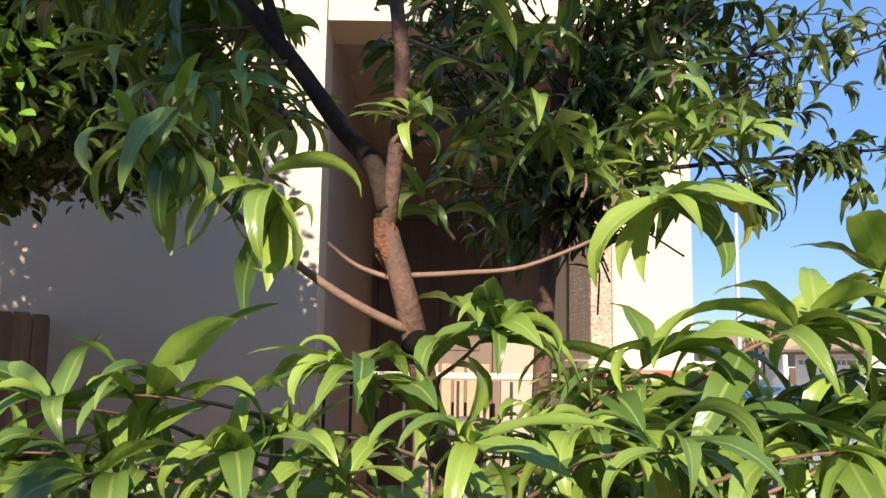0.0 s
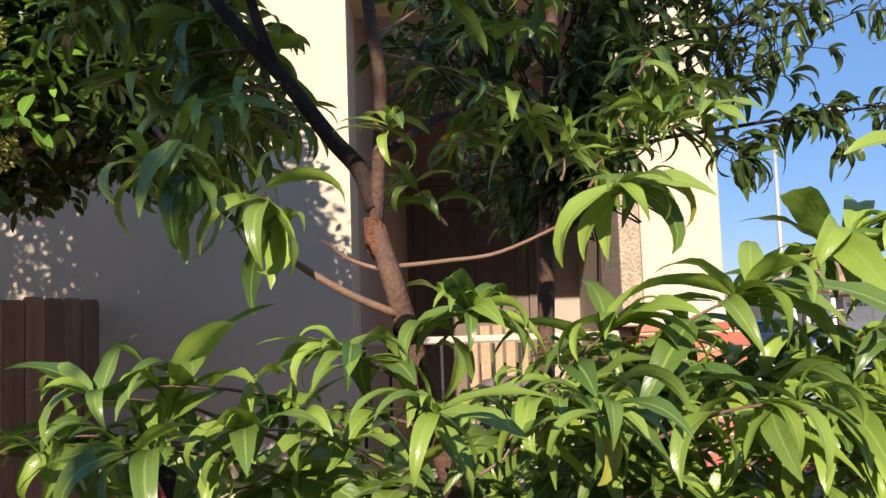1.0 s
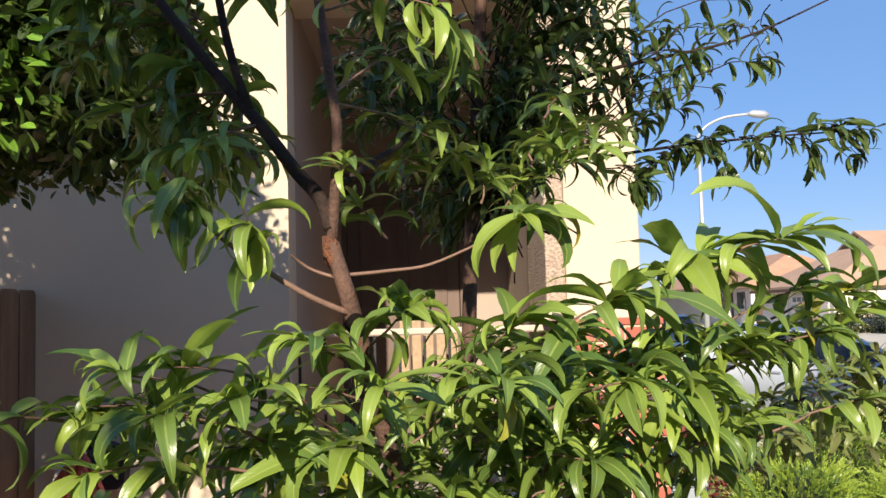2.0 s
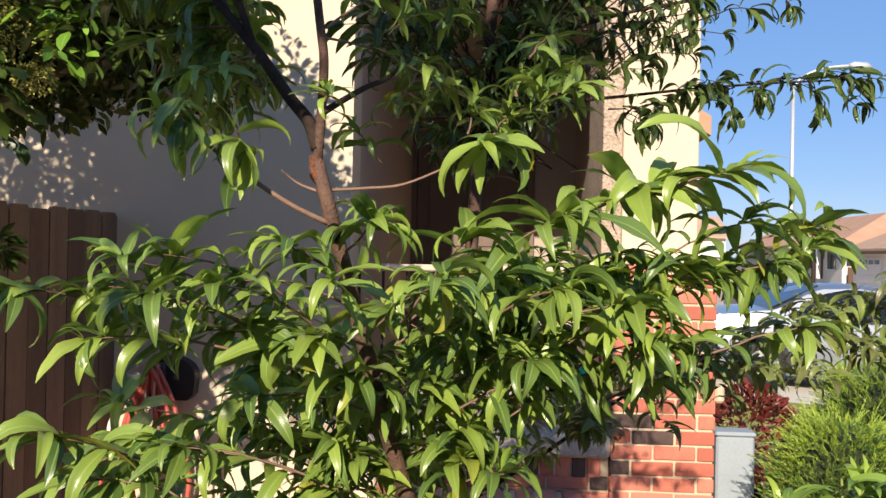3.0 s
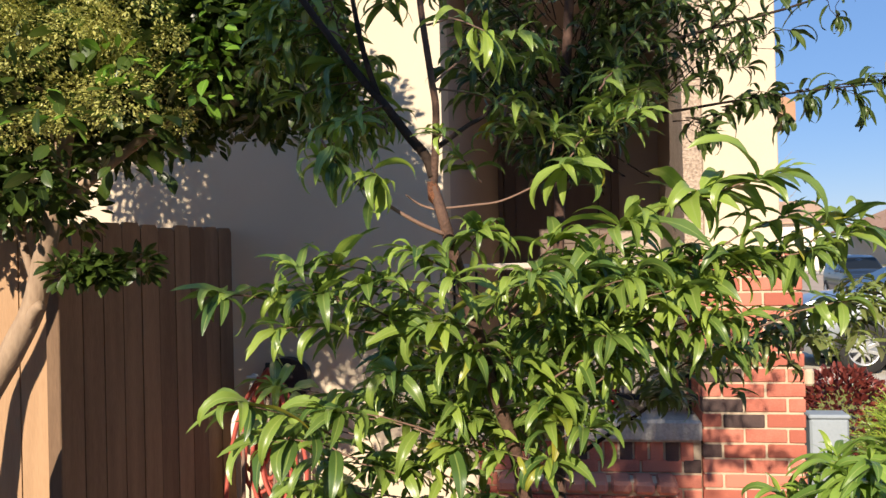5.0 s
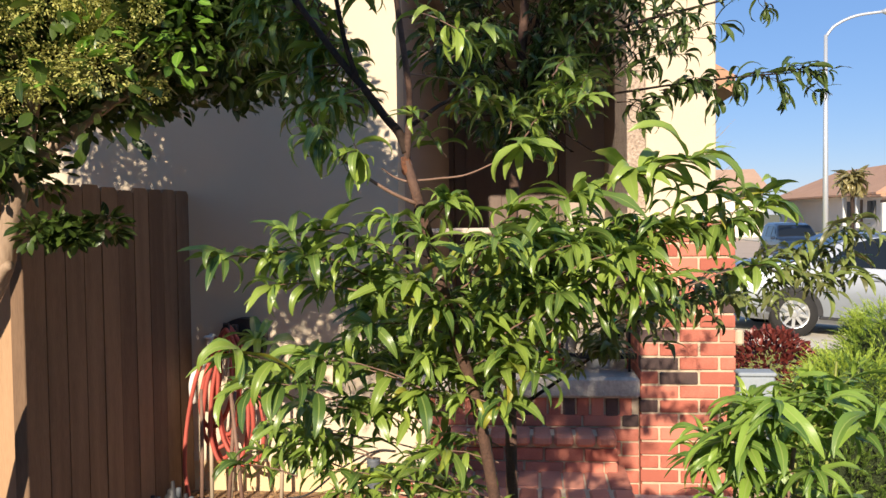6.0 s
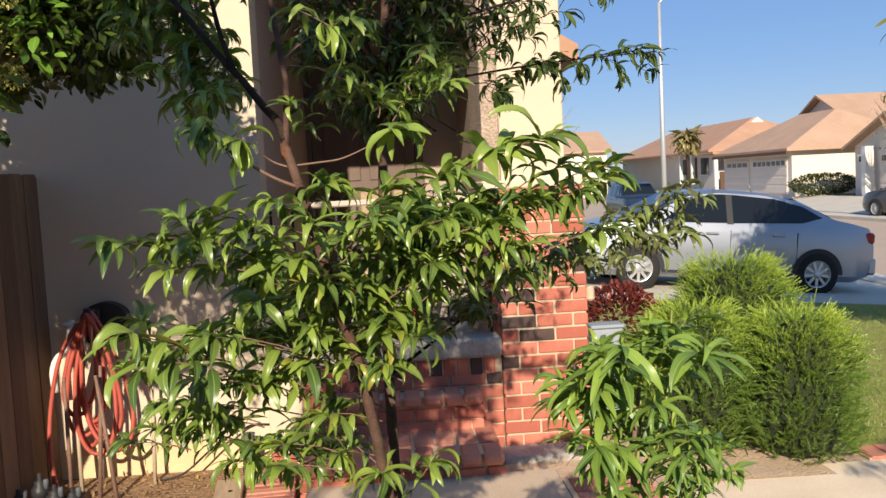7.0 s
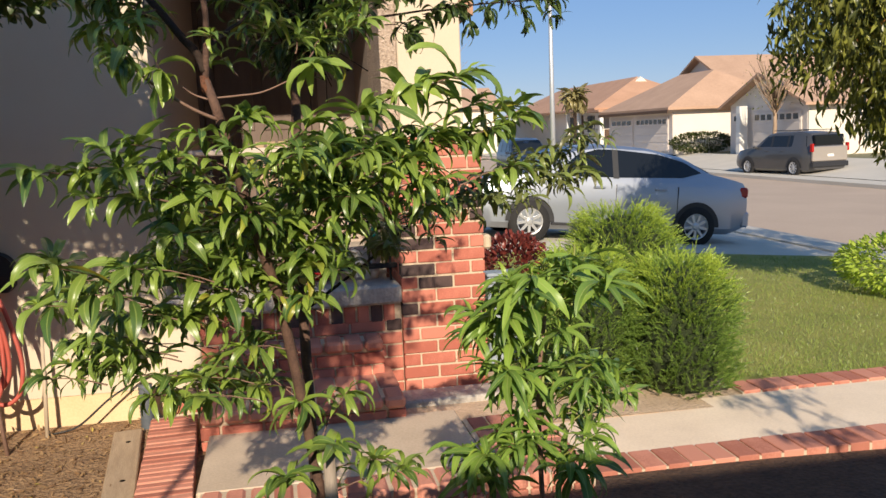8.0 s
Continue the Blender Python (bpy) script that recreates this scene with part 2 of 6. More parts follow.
# Dark copy of the peach leaf: the rear crown's shade is in it.
L_peach_shade = leaf_mat("shaded_peach_leaf", (0.098, 0.148, 0.035), (0.029, 0.056, 0.017), (0.20, 0.25, 0.08))
L_fresh = leaf_mat("fresh_peach_leaf", (0.255, 0.385, 0.066), (0.08, 0.160, 0.033), (0.34, 0.42, 0.12), rough=0.40)
L_bronze = leaf_mat("bronze_peach_leaf", (0.23, 0.30, 0.075), (0.12, 0.125, 0.048), (0.20, 0.16, 0.07))
L_young = leaf_mat("young_peach_leaf", (0.295, 0.40, 0.06), (0.175, 0.29, 0.045), (0.34, 0.40, 0.12))
L_shrub = leaf_mat("glossy_shrub_leaf", (0.085, 0.140, 0.024), (0.020, 0.040, 0.010), (0.10, 0.14, 0.04), rough=0.35)
# Bright copy of the shrub leaf, for clumps coloured as sunlit.
L_shrub_lit = leaf_mat("lit_shrub_leaf", (0.19, 0.36, 0.040), (0.10, 0.22, 0.026), (0.26, 0.40, 0.10))
L_flower = leaf_mat("yellow_green_sprays", (0.58, 0.56, 0.18), (0.34, 0.36, 0.09), (0.36, 0.36, 0.12))
L_juniper = leaf_mat("juniper_needles", (0.22, 0.335, 0.06), (0.06, 0.125, 0.028), (0.15, 0.20, 0.05), through=0.2)
# Paler copy of the needles: sunlight on the tops is in the colour.
L_juniper_lit = leaf_mat("lit_juniper_needles", (0.46, 0.56, 0.085), (0.24, 0.36, 0.05), (0.30, 0.36, 0.08), through=0.25)
L_red = leaf_mat("dark_red_leaf", (0.26, 0.06, 0.045), (0.10, 0.025, 0.022), (0.20, 0.04, 0.03))
L_autumn = leaf_mat("ash_leaf", (0.27, 0.28, 0.05), (0.035, 0.045, 0.012), (0.22, 0.24, 0.08), old=(0.36, 0.10, 0.04))
L_hedge = leaf_mat("hedge_leaf", (0.075, 0.095, 0.025), (0.035, 0.048, 0.014), (0.10, 0.12, 0.04))
L_grass = leaf_mat("grass_blade", (0.30, 0.375, 0.085), (0.15, 0.215, 0.045), (0.25, 0.30, 0.08), old=(0.46, 0.37, 0.15))
L_litter = leaf_mat("dry_leaf", (0.42, 0.27, 0.13), (0.15, 0.08, 0.04), (0.35, 0.22, 0.10), through=0.1, old=(0.5, 0.42, 0.06))
L_palm = leaf_mat("palm_leaf", (0.36, 0.30, 0.13), (0.20, 0.18, 0.07), (0.22, 0.22, 0.10))

# ---------- mesh helpers ----------
def mesh_of(name, verts, faces, material, smooth=False, uvs=None):
    me = bpy.data.meshes.new(name)
    me.from_pydata([tuple(v) for v in verts], [], [tuple(f) for f in faces])
    for m in (material if isinstance(material, (list, tuple)) else [material]):
        me.materials.append(m)
    if uvs is not None:
        layer = me.uv_layers.new(name="UVMap")
        idx = np.zeros(len(me.loops), dtype=np.int32)
        me.loops.foreach_get("vertex_index", idx)
        layer.data.foreach_set("uv", np.asarray(uvs, dtype=np.float32)[idx].ravel())
    if smooth:
        me.polygons.foreach_set("use_smooth", [True] * len(me.polygons))
    me.update()
    return me


def part(name, bm, material, parent=None, label=""):
    """Links a bmesh, or verts and faces, as one mesh object under a thing or a part."""
    if isinstance(bm, bmesh.types.BMesh):
        me = bpy.data.meshes.new(name)
        bm.to_mesh(me)
        bm.free()
        me.materials.append(material)
    elif isinstance(bm, bpy.types.Mesh):
        me = bm
    else:
        me = mesh_of(name, bm[0], bm[1], material, smooth=len(bm) > 2 and bm[2])
    ob = new(name, me)
    if parent:
        ob.parent = parent
    if label:
        ob["label"] = label
    return ob


def thing(name, at, label, category, group="", kind="", rz=0):
    ob = new(name)
    ob.matrix_world = pose(*at, 0, 0, rz)
    ob.empty_display_size = 0.05
    bpy.context.view_layer.update()
    return tagged(ob, label, category, group, kind)


def box(x0, x1, y0, y1, z0, z1, ch=0.0):
    """A box, its edges cut by ch."""
    bm = bmesh.new()
    bmesh.ops.create_cube(bm, size=1)
    for v in bm.verts:
        v.co = Vector((x0 + (v.co.x + .5) * (x1 - x0), y0 + (v.co.y + .5) * (y1 - y0), z0 + (v.co.z + .5) * (z1 - z0)))
    if ch:
        bmesh.ops.bevel(bm, geom=bm.edges[:], offset=ch, segments=1, affect='EDGES', profile=0.5)
    return bm


def join(bms):
    """Several bmeshes as one."""
    out = bmesh.new()
    for b in bms:
        me = bpy.data.meshes.new("t")
        b.to_mesh(me)
        b.free()
        out.from_mesh(me)
        bpy.data.meshes.remove(me)
    return out


def tube(points, radii, sides=8, cap=True):
    """Verts and faces of a tapered tube along points."""
    pts = [Vector(p) for p in points]
    verts, faces = [], []
    up = Vector((0.13, 0.31, 0.94))
    n = len(pts)
    for i, p in enumerate(pts):
        d = (pts[min(i + 1, n - 1)] - pts[max(i - 1, 0)]).normalized()
        a = d.cross(up)
        if a.length < 0.05:
            a = d.cross(Vector((1, 0, 0)))
        a.normalize()
        b = d.cross(a)
        r = radii[i] if isinstance(radii, (list, tuple)) else radii
        for k in range(sides):
            t = 2 * math.pi * k / sides
            verts.append(p + (a * math.cos(t) + b * math.sin(t)) * r)
    for i in range(n - 1):
        for k in range(sides):
            k2 = (k + 1) % sides
            faces.append((i * sides + k, i * sides + k2, (i + 1) * sides + k2, (i + 1) * sides + k))
    if cap:
        faces.append(tuple(range(sides))[::-1])
        faces.append(tuple((n - 1) * sides + k for k in range(sides)))
    return verts, faces, True


def merge(pieces):
    v, f = [], []
    for p in pieces:
        o = len(v)
        v += list(p[0])
        f += [tuple(i + o for i in q) for q in p[1]]
    return v, f, True


def smooth_line(points, steps=5):
    """A Catmull-Rom line through points."""
    p = [Vector(q) for q in points]
    p = [p[0] * 2 - p[1]] + p + [p[-1] * 2 - p[-2]]
    out = []
    for i in range(1, len(p) - 2):
        for s in range(steps):
            t = s / steps
            out.append(0.5 * ((2 * p[i]) + (p[i + 1] - p[i - 1]) * t + (2 * p[i - 1] - 5 * p[i] + 4 * p[i + 1] - p[i + 2]) * t * t + (3 * p[i] - p[i - 1] - 3 * p[i + 1] + p[i + 2]) * t ** 3))
    out.append(p[-2])
    return out


def lathe(profile, sides=20, cap=True):
    """Verts and faces turned about z from (radius, height) pairs."""
    v, f = [], []
    for r, z in profile:
        for k in range(sides):
            t = 2 * math.pi * k / sides
            v.append((r * math.cos(t), r * math.sin(t), z))
    for i in range(len(profile) - 1):
        for k in range(sides):
            k2 = (k + 1) % sides
            f.append((i * sides + k, i * sides + k2, (i + 1) * sides + k2, (i + 1) * sides + k))
    if cap:
        f.append(tuple(range(sides))[::-1])
        f.append(tuple((len(profile) - 1) * sides + k for k in range(sides)))
    return v, f, True


def prism(outline, y0, y1):
    """A solid from an outline in (x, z), between two y."""
    n = len(outline)
    v = [(x, y0, z) for x, z in outline] + [(x, y1, z) for x, z in outline]
    f = [tuple(range(n)), tuple(range(2 * n - 1, n - 1, -1))]
    f += [(i, i + n, (i + 1) % n + n, (i + 1) % n) for i in range(n)]
    bm = bmesh.new()
    vs = [bm.verts.new(p) for p in v]
    for q in f:
        bm.faces.new([vs[i] for i in q])
    bmesh.ops.recalc_face_normals(bm, faces=bm.faces)
    return bm


# ---------- leaves ----------
def leaf_shape(length=1.0, width=0.24, bend=0.6, fold=0.25, twist=0.0, segs=8, wave=0.0, broad=0.42, cols=2, first=0.0):
    """A lance-shaped blade along +y that arches down, folded on its midrib. Verts, faces, uvs."""
    v, f, uv = [], [], []
    ang, y, z = -first, 0.0, 0.0
    step = length / segs
    span = [k / (cols / 2) - 1 for k in range(cols + 1)]
    for i in range(segs + 1):
        t = i / segs
        w = width * 0.5 * (math.sin(math.pi * t ** (math.log(0.5) / math.log(broad))) ** 0.85 if 0 < t < 1 else 0) + 0.006 * length
        tw = twist * t
        c, s = math.cos(tw), math.sin(tw)
        nx, nz = math.sin(ang), math.cos(ang)
        for side in span:
            x = side * w
            h = fold * w * abs(side) ** 0.7 * (1.25 - 0.45 * abs(side)) + wave * w * math.sin(t * 15 + side * 1.3) * side * side
            x2, h2 = x * c - h * s, x * s + h * c
            v.append((x2, y + nx * h2, z + nz * h2))
            uv.append((0.5 + 0.5 * side, t))
        y += step * math.cos(ang)
        z -= step * math.sin(ang)
        ang += (bend + first) / segs * (1.3 if t > 0.3 else 0.7)
    m = cols + 1
    for i in range(segs):
        for k in range(cols):
            a = i * m + k
            f.append((a, a + 1, a + m + 1, a + m))
    return np.array(v), f, np.array(uv)


def basis(direction, roll=0.0):
    """Columns x, y, z of a frame whose y goes along direction and whose z is as upright as it can be."""
    y = Vector(direction).normalized()
    x = y.cross(Vector((0, 0, 1)))
    if x.length < 0.05:
        x = Vector((1, 0, 0))
    x.normalize()
    z = x.cross(y)
    return Matrix((x, y, z)).transposed() @ Matrix.Rotation(roll, 3, 'Y')


def leaf_cloud(name, shapes, placed, material, parent, label="", kind="stuff"):
    """One mesh of many blades. placed: (which shape, place, 3x3, size)."""
    V, F, U, off = [], [], [], 0
    for w, at, rot, size, *_ in placed:
        v, f, uv = shapes[w]
        V.append(v @ (np.array(rot).T * size) + np.array(at))
        F += [tuple(i + off for i in q) for q in f]
        U.append(uv)
        off += len(v)
    if not V:
        return None
    me = mesh_of(name, np.concatenate(V), F, material, True, np.concatenate(U))
    ob = new(name, me)
    ob.parent = parent
    if label:
        ob["label"] = label
    if kind:
        ob["kind"] = kind
    return ob


def single_leaves(shapes, placed, material, parent, name="leaf"):
    """Blades as objects of their own, sharing a few meshes."""
    meshes = [mesh_of(name, s[0], s[1], material, True, s[2]) for s in shapes]
    for w, at, rot, size, *_ in placed:
        ob = new(name, meshes[w])
        ob.parent = parent
        ob.matrix_basis = Matrix.Translation(at) @ Matrix(rot).to_4x4() @ Matrix.Scale(size, 4)


PEACH = [leaf_shape(1, w, b, fo, tw, 9, wv, broad=br, cols=4, first=fi) for w, b, fo, tw, wv, fi, br in (
    (0.205, 0.65, 0.36, 0.2, 0.10, 0.05, 0.39), (0.215, 1.2, 0.30, -0.4, 0.16, 0.15, 0.41), (0.185, 1.75, 0.48, 0.2, 0.06, 0.25, 0.37), (0.195, 2.1, 0.40, 0.6, 0.10, 0.3, 0.41), (0.235, 0.95, 0.18, -0.4, 0.18, 0.0, 0.42), (0.20, 1.5, 0.55, 0.6, 0.09, 0.2, 0.38))]
LANCE = [leaf_shape(1, w, b, fo, tw, 9, wv, broad=0.38, cols=4, first=fi) for w, b, fo, tw, wv, fi in (
    (0.17, 0.6, 0.36, 0.2, 0.10, 0.05), (0.18, 1.1, 0.30, -0.4, 0.16, 0.15), (0.155, 1.5, 0.48, 0.2, 0.06, 0.25), (0.16, 1.9, 0.40, 0.6, 0.10, 0.3), (0.19, 0.9, 0.18, -0.4, 0.18, 0.0), (0.165, 1.3, 0.55, 0.6, 0.09, 0.2))]
SLIM = [leaf_shape(1, w, b, 0.4, tw, 3) for w, b, tw in ((0.22, 0.4, 0.2), (0.24, 0.9, -0.3), (0.20, 1.3, 0.3), (0.22, 1.6, 0.4), (0.24, 0.7, -0.2), (0.2, 1.0, 0.6))]
OVAL = [leaf_shape(1, w, b, fo, tw, 4, 0, 0.5) for w, b, fo, tw in ((0.45, 0.5, 0.2, 0.1), (0.5, 0.8, 0.3, -0.2), (0.4, 0.3, 0.1, 0.2))]


def rnd(a, b):
    return random.uniform(a, b)


def shoot_leaves(line, count, size, droop=0.5, spread=1.0, tip_rosette=5, n_shapes=6, from_=0.15):
    """Leaves set round a shoot, with a tuft at its tip."""
    out = []
    n = len(line) - 1
    turn = rnd(0, 6.3)
    for i in range(count + tip_rosette):
        tip = i >= count
        u = 1.0 if tip else from_ + (1 - from_) * (i + rnd(0, 0.6)) / max(count, 1)
        u = min(u, 0.999)
        k = min(int(u * n), n - 1)
        p = line[k].lerp(line[k + 1], u * n - k)
        d = (line[k + 1] - line[k]).normalized()
        turn += 2.4
        a = d.cross(Vector((0, 0, 1)))
        if a.length < 0.05:
            a = Vector((1, 0, 0))
        a.normalize()
        b = d.cross(a)
        side = a * math.cos(turn) + b * math.sin(turn)
        way = (d * rnd(0.35, 0.9) * (1.2 if tip else 1) + side * spread * rnd(0.7, 1.1) * (0.8 if tip else 1) + Vector((0, 0, rnd(0.0, 0.9) - droop * rnd(0.7, 2.4)))).normalized()
        s = size * rnd(0.60, 1.30) * (0.75 if tip and i % 2 else 1.0)
        out.append((random.randrange(n_shapes), p, basis(way, rnd(-0.9, 0.9)), s, tip and i % 2 == 1))
    return out

# ---------- ground ----------
def height(x, y):
    """The lie of the land: level by the house, falling to the street, rising past it."""
    def ss(a, b, v):
        t = min(max((v - a) / (b - a), 0), 1)
        return t * t * (3 - 2 * t)
    z = 0.22 - 0.50 * ss(2.0, 10.5, x) - 0.20 * ss(10, 19, x) + 0.65 * ss(19.5, 26, x)
    return z


def sheet(name, x0, x1, y0, y1, lift, material, step=1.0, label="", category="", thick=0.0):
    """A piece of ground that follows the land."""
    nx, ny = max(int((x1 - x0) / step), 1), max(int((y1 - y0) / step), 1)
    v = [(x0 + (x1 - x0) * i / nx, y0 + (y1 - y0) * j / ny, 0) for j in range(ny + 1) for i in range(nx + 1)]
    v = [(x, y, height(x, y) + lift) for x, y, _ in v]
    f = [(j * (nx + 1) + i, j * (nx + 1) + i + 1, (j + 1) * (nx + 1) + i + 1, (j + 1) * (nx + 1) + i) for j in range(ny) for i in range(nx)]
    ob = part(name, (v, f, True), material)
    return tagged(ob, label, category, kind="structure")


def wide_ground():
    xs = [-3000, -600, -120, -40, -15, -6] + [i * 1.5 for i in range(-3, 23)] + [40, 60, 120, 600, 3000]
    ys = [-3000, -600, -60, -20, -8, 0, 8, 16, 24, 32, 40, 50, 60, 80, 120, 300, 800, 3000]
    v = [(x, y, height(x, y) - 0.15) for y in ys for x in xs]
    n = len(xs)
    f = [(j * n + i, j * n + i + 1, (j + 1) * n + i + 1, (j + 1) * n + i) for j in range(len(ys) - 1) for i in range(n - 1)]
    tagged(part("ground", (v, f, True), M_far), "dry earthy ground reaching to the horizon", "ground", kind="structure")


wide_ground()
sheet("lawn", 1.75, 8.3, 3.90, 10.2, 0.0, M_lawn, 0.5, "mown green front lawn in sunlight", "lawn")
sheet("driveway", 1.2, 8.3, 10.2, 15.5, 0.0, M_drive, 0.5, "pale concrete driveway under the parked cars", "driveway")
sheet("road", 8.9, 19.4, -30, 160, -0.10, M_road, 1.0, "worn grey-brown asphalt street", "road")
sheet("neighbour_lawn", -4, 8.3, 15.5, 60, 0.005, M_lawn, 1.5, "green lawn beyond the driveway", "lawn")
sheet("far_yard", 20.6, 24.2, -20, 160, 0.0, M_drive, 1.0, "pale concrete drives along the far side of the street", "driveway")
sheet("soil_bed", -1.9, 0.02, -2.9, 4.3, 0.0, M_soil, 0.2, "bare brown soil with dry leaves beside the house wall", "soil")
sheet("bush_soil", 1.0, 3.0, 3.55, 4.6, 0.004, M_dust, 0.2, "brown soil under the junipers", "soil")
sheet("side_yard", -7.0, -1.9, -2.9, 2.9, 0.0, M_soil, 0.5, "bare soil before the front fence", "soil")
sheet("planting_soil", 0.02, 8.3, -2.9, 2.84, -0.01, M_soil_shade, 0.2, "dark shaded soil under the peach trees", "soil")


def kerb(name, x0, x1, y0, y1):
    ys = [y0 + (y1 - y0) * i / 40 for i in range(41)]
    v, f = [], []
    for y in ys:
        for x, dz in ((x0, -0.12), (x0, 0.03), (x1, 0.03), (x1, -0.12)):
            v.append((x, y, height(x0, y) + dz))
    for i in range(40):
        for k in range(3):
            f.append((i * 4 + k, i * 4 + k + 1, i * 4 + k + 5, i * 4 + k + 4))
    tagged(part(name, (v, f), M_drive), "pale concrete kerb along the street", "kerb", kind="structure")


kerb("kerb_near", 8.3, 8.9, -30, 160)
kerb("kerb_far", 19.4, 20.6, -30, 160)

# ---------- our house ----------
def wall(name, b, material, label):
    return tagged(part(name, b, material), label, "wall", kind="structure")


WALL_Y = 4.30
wall("wall_left", box(-7, -0.25, WALL_Y, WALL_Y + 0.25, 0.392, 5.2), M_stucco, "cream stucco house wall, dappled with tree shade")
wall("wall_base", box(-7, -0.25, WALL_Y + 0.010, WALL_Y + 0.2, 0.0, 0.392), M_base, "warm cream painted base of the house wall")
wall("wall_recess_side", box(-0.53, -0.25, WALL_Y + 0.25, 7.3, 0.2, 5.2), M_stucco_shade, "side wall of the shaded porch recess")
wall("wall_porch_back", box(-0.285, 1.35, 7.3, 7.5, 0.2, 5.2), M_stucco_shade, "tan stucco wall at the back of the porch")
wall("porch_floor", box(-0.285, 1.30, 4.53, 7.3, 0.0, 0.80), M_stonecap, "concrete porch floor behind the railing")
wall("wall_recess_right", box(1.13, 1.35, 5.05, 7.3, 0.2, 5.2), M_stucco_shade, "side wall of the porch recess behind the column")
wall("wall_header", box(-0.25, 1.116, WALL_Y + 0.03, WALL_Y + 0.35, 3.40, 5.2), M_stucco, "cream stucco header over the porch opening")
tagged(part("ceiling", box(-0.5, 1.4, WALL_Y + 0.36, 7.4, 3.46, 3.56), M_stucco_shade), "plain porch ceiling", "ceiling", kind="structure")
door = thing("door_1", (0.0, 7.3, 0.8), "dark brown panelled front door in the shaded porch", "door", kind="structure")
part("door_leaf", box(-0.2, 0.72, -0.05, -0.005, 0.0, 2.1, 0.004), M_door, door)
part("door_frame", join([box(-0.27, -0.205, -0.06, 0.0, 0, 2.17, 0.004), box(0.725, 0.79, -0.06, 0, 0, 2.17, 0.004), box(-0.205, 0.725, -0.06, 0, 2.105, 2.17, 0.004)]), M_door, door)
for px in (-0.1, 0.3):
    for pz, ph in ((0.2, 0.7), (1.05, 0.85)):
        part("panel", box(px, px + 0.32, -0.062, -0.048, pz, pz + ph, 0.006), M_door, door)

column = thing("porch_column", (1.3, 4.6, 1.74), "cream stucco porch column above a brick pier", "column")
part("shaft", box(-0.184, 0.189, -0.27, 0.45, 0.0, 3.4, 0.006), M_stucco, column)
part("side_facing", box(-0.285, -0.186, -0.262, 0.43, 0.0, 3.4, 0.004), M_stucco_rough, column, "coarse darker stucco strip")
part("ledge", box(-0.31, 0.285, -0.345, 0.47, 0.0, 0.05, 0.008), M_stucco, column, "cream ledge on top of the brick")

# ---------- bricks ----------
def brick_mesh(name, lx, ly, lz, material, ch=0.004):
    bm = box(-lx / 2, lx / 2, -ly / 2, ly / 2, -lz / 2, lz / 2, ch)
    me = bpy.data.meshes.new(name)
    bm.to_mesh(me)
    bm.free()
    me.materials.append(material)
    return me


COURSE, LONG = 0.077, 0.212
JOINT = 0.011
BM = {}


def brick(parent, x, y, z, lx, ly, lz, material, rz=0.0, name="brick", rough=True):
    key = (name, round(lx, 3), round(ly, 3), round(lz, 3), material.name)
    if key not in BM:
        BM[key] = brick_mesh(name, lx, ly, lz, material, 0.016 if name == "nose_brick" else 0.004)
    ob = new(name, BM[key])
    ob.parent = parent
    j = 0.0018 if rough else 0
    ob.matrix_basis = pose(x + rnd(-j, j), y + rnd(-j, j), z + rnd(-j, j), rnd(-.4, .4), rnd(-.4, .4), rz + rnd(-.4, .4))
    return ob


def course_row(parent, x0, x1, y, z, start, material=M_brick, depth=0.1, dark=0.06, axis='x'):
    """One course of stretchers between x0 and x1 whose faces stand at y."""
    x = x0 - start
    while x < x1 - 0.01:
        a, b = max(x, x0), min(x + LONG - JOINT, x1)
        if b - a > 0.02:
            m = M_brick_dark if random.random() < dark else material
            if axis == 'x':
                brick(parent, (a + b) / 2, y + depth / 2, z, b - a, depth, COURSE - JOINT, m)
            else:
                brick(parent, y + depth / 2, (a + b) / 2, z, depth, b - a, COURSE - JOINT, m)
        x += LONG


def brick_pier():
    pier = thing("brick_pier", (1.322, 4.26, 0.2), "red brick pier with pale mortar under the porch column", "pier")
    part("mortar_core", box(-0.244, 0.244, 0.008, 0.76, 0.0, 1.545, 0.002), M_mortar, pier, "pale mortar")
    for i in range(20):
        z = 1.165 - 0.2 + COURSE / 2 + (i - 12) * COURSE
        course_row(pier, -0.252, 0.252, 0.0, z, 0.0 if i % 2 else LONG / 2, dark=0.08)
        course_row(pier, 0.105, 0.75, -0.252, z, LONG / 2 if i % 2 else 0.0, dark=0.25, axis='y')
    part("split_block", box(0.252, 0.30, 0.01, 0.10, 0.87, 0.955, 0.012), M_mortar, pier, "pale mortar lump on the corner")


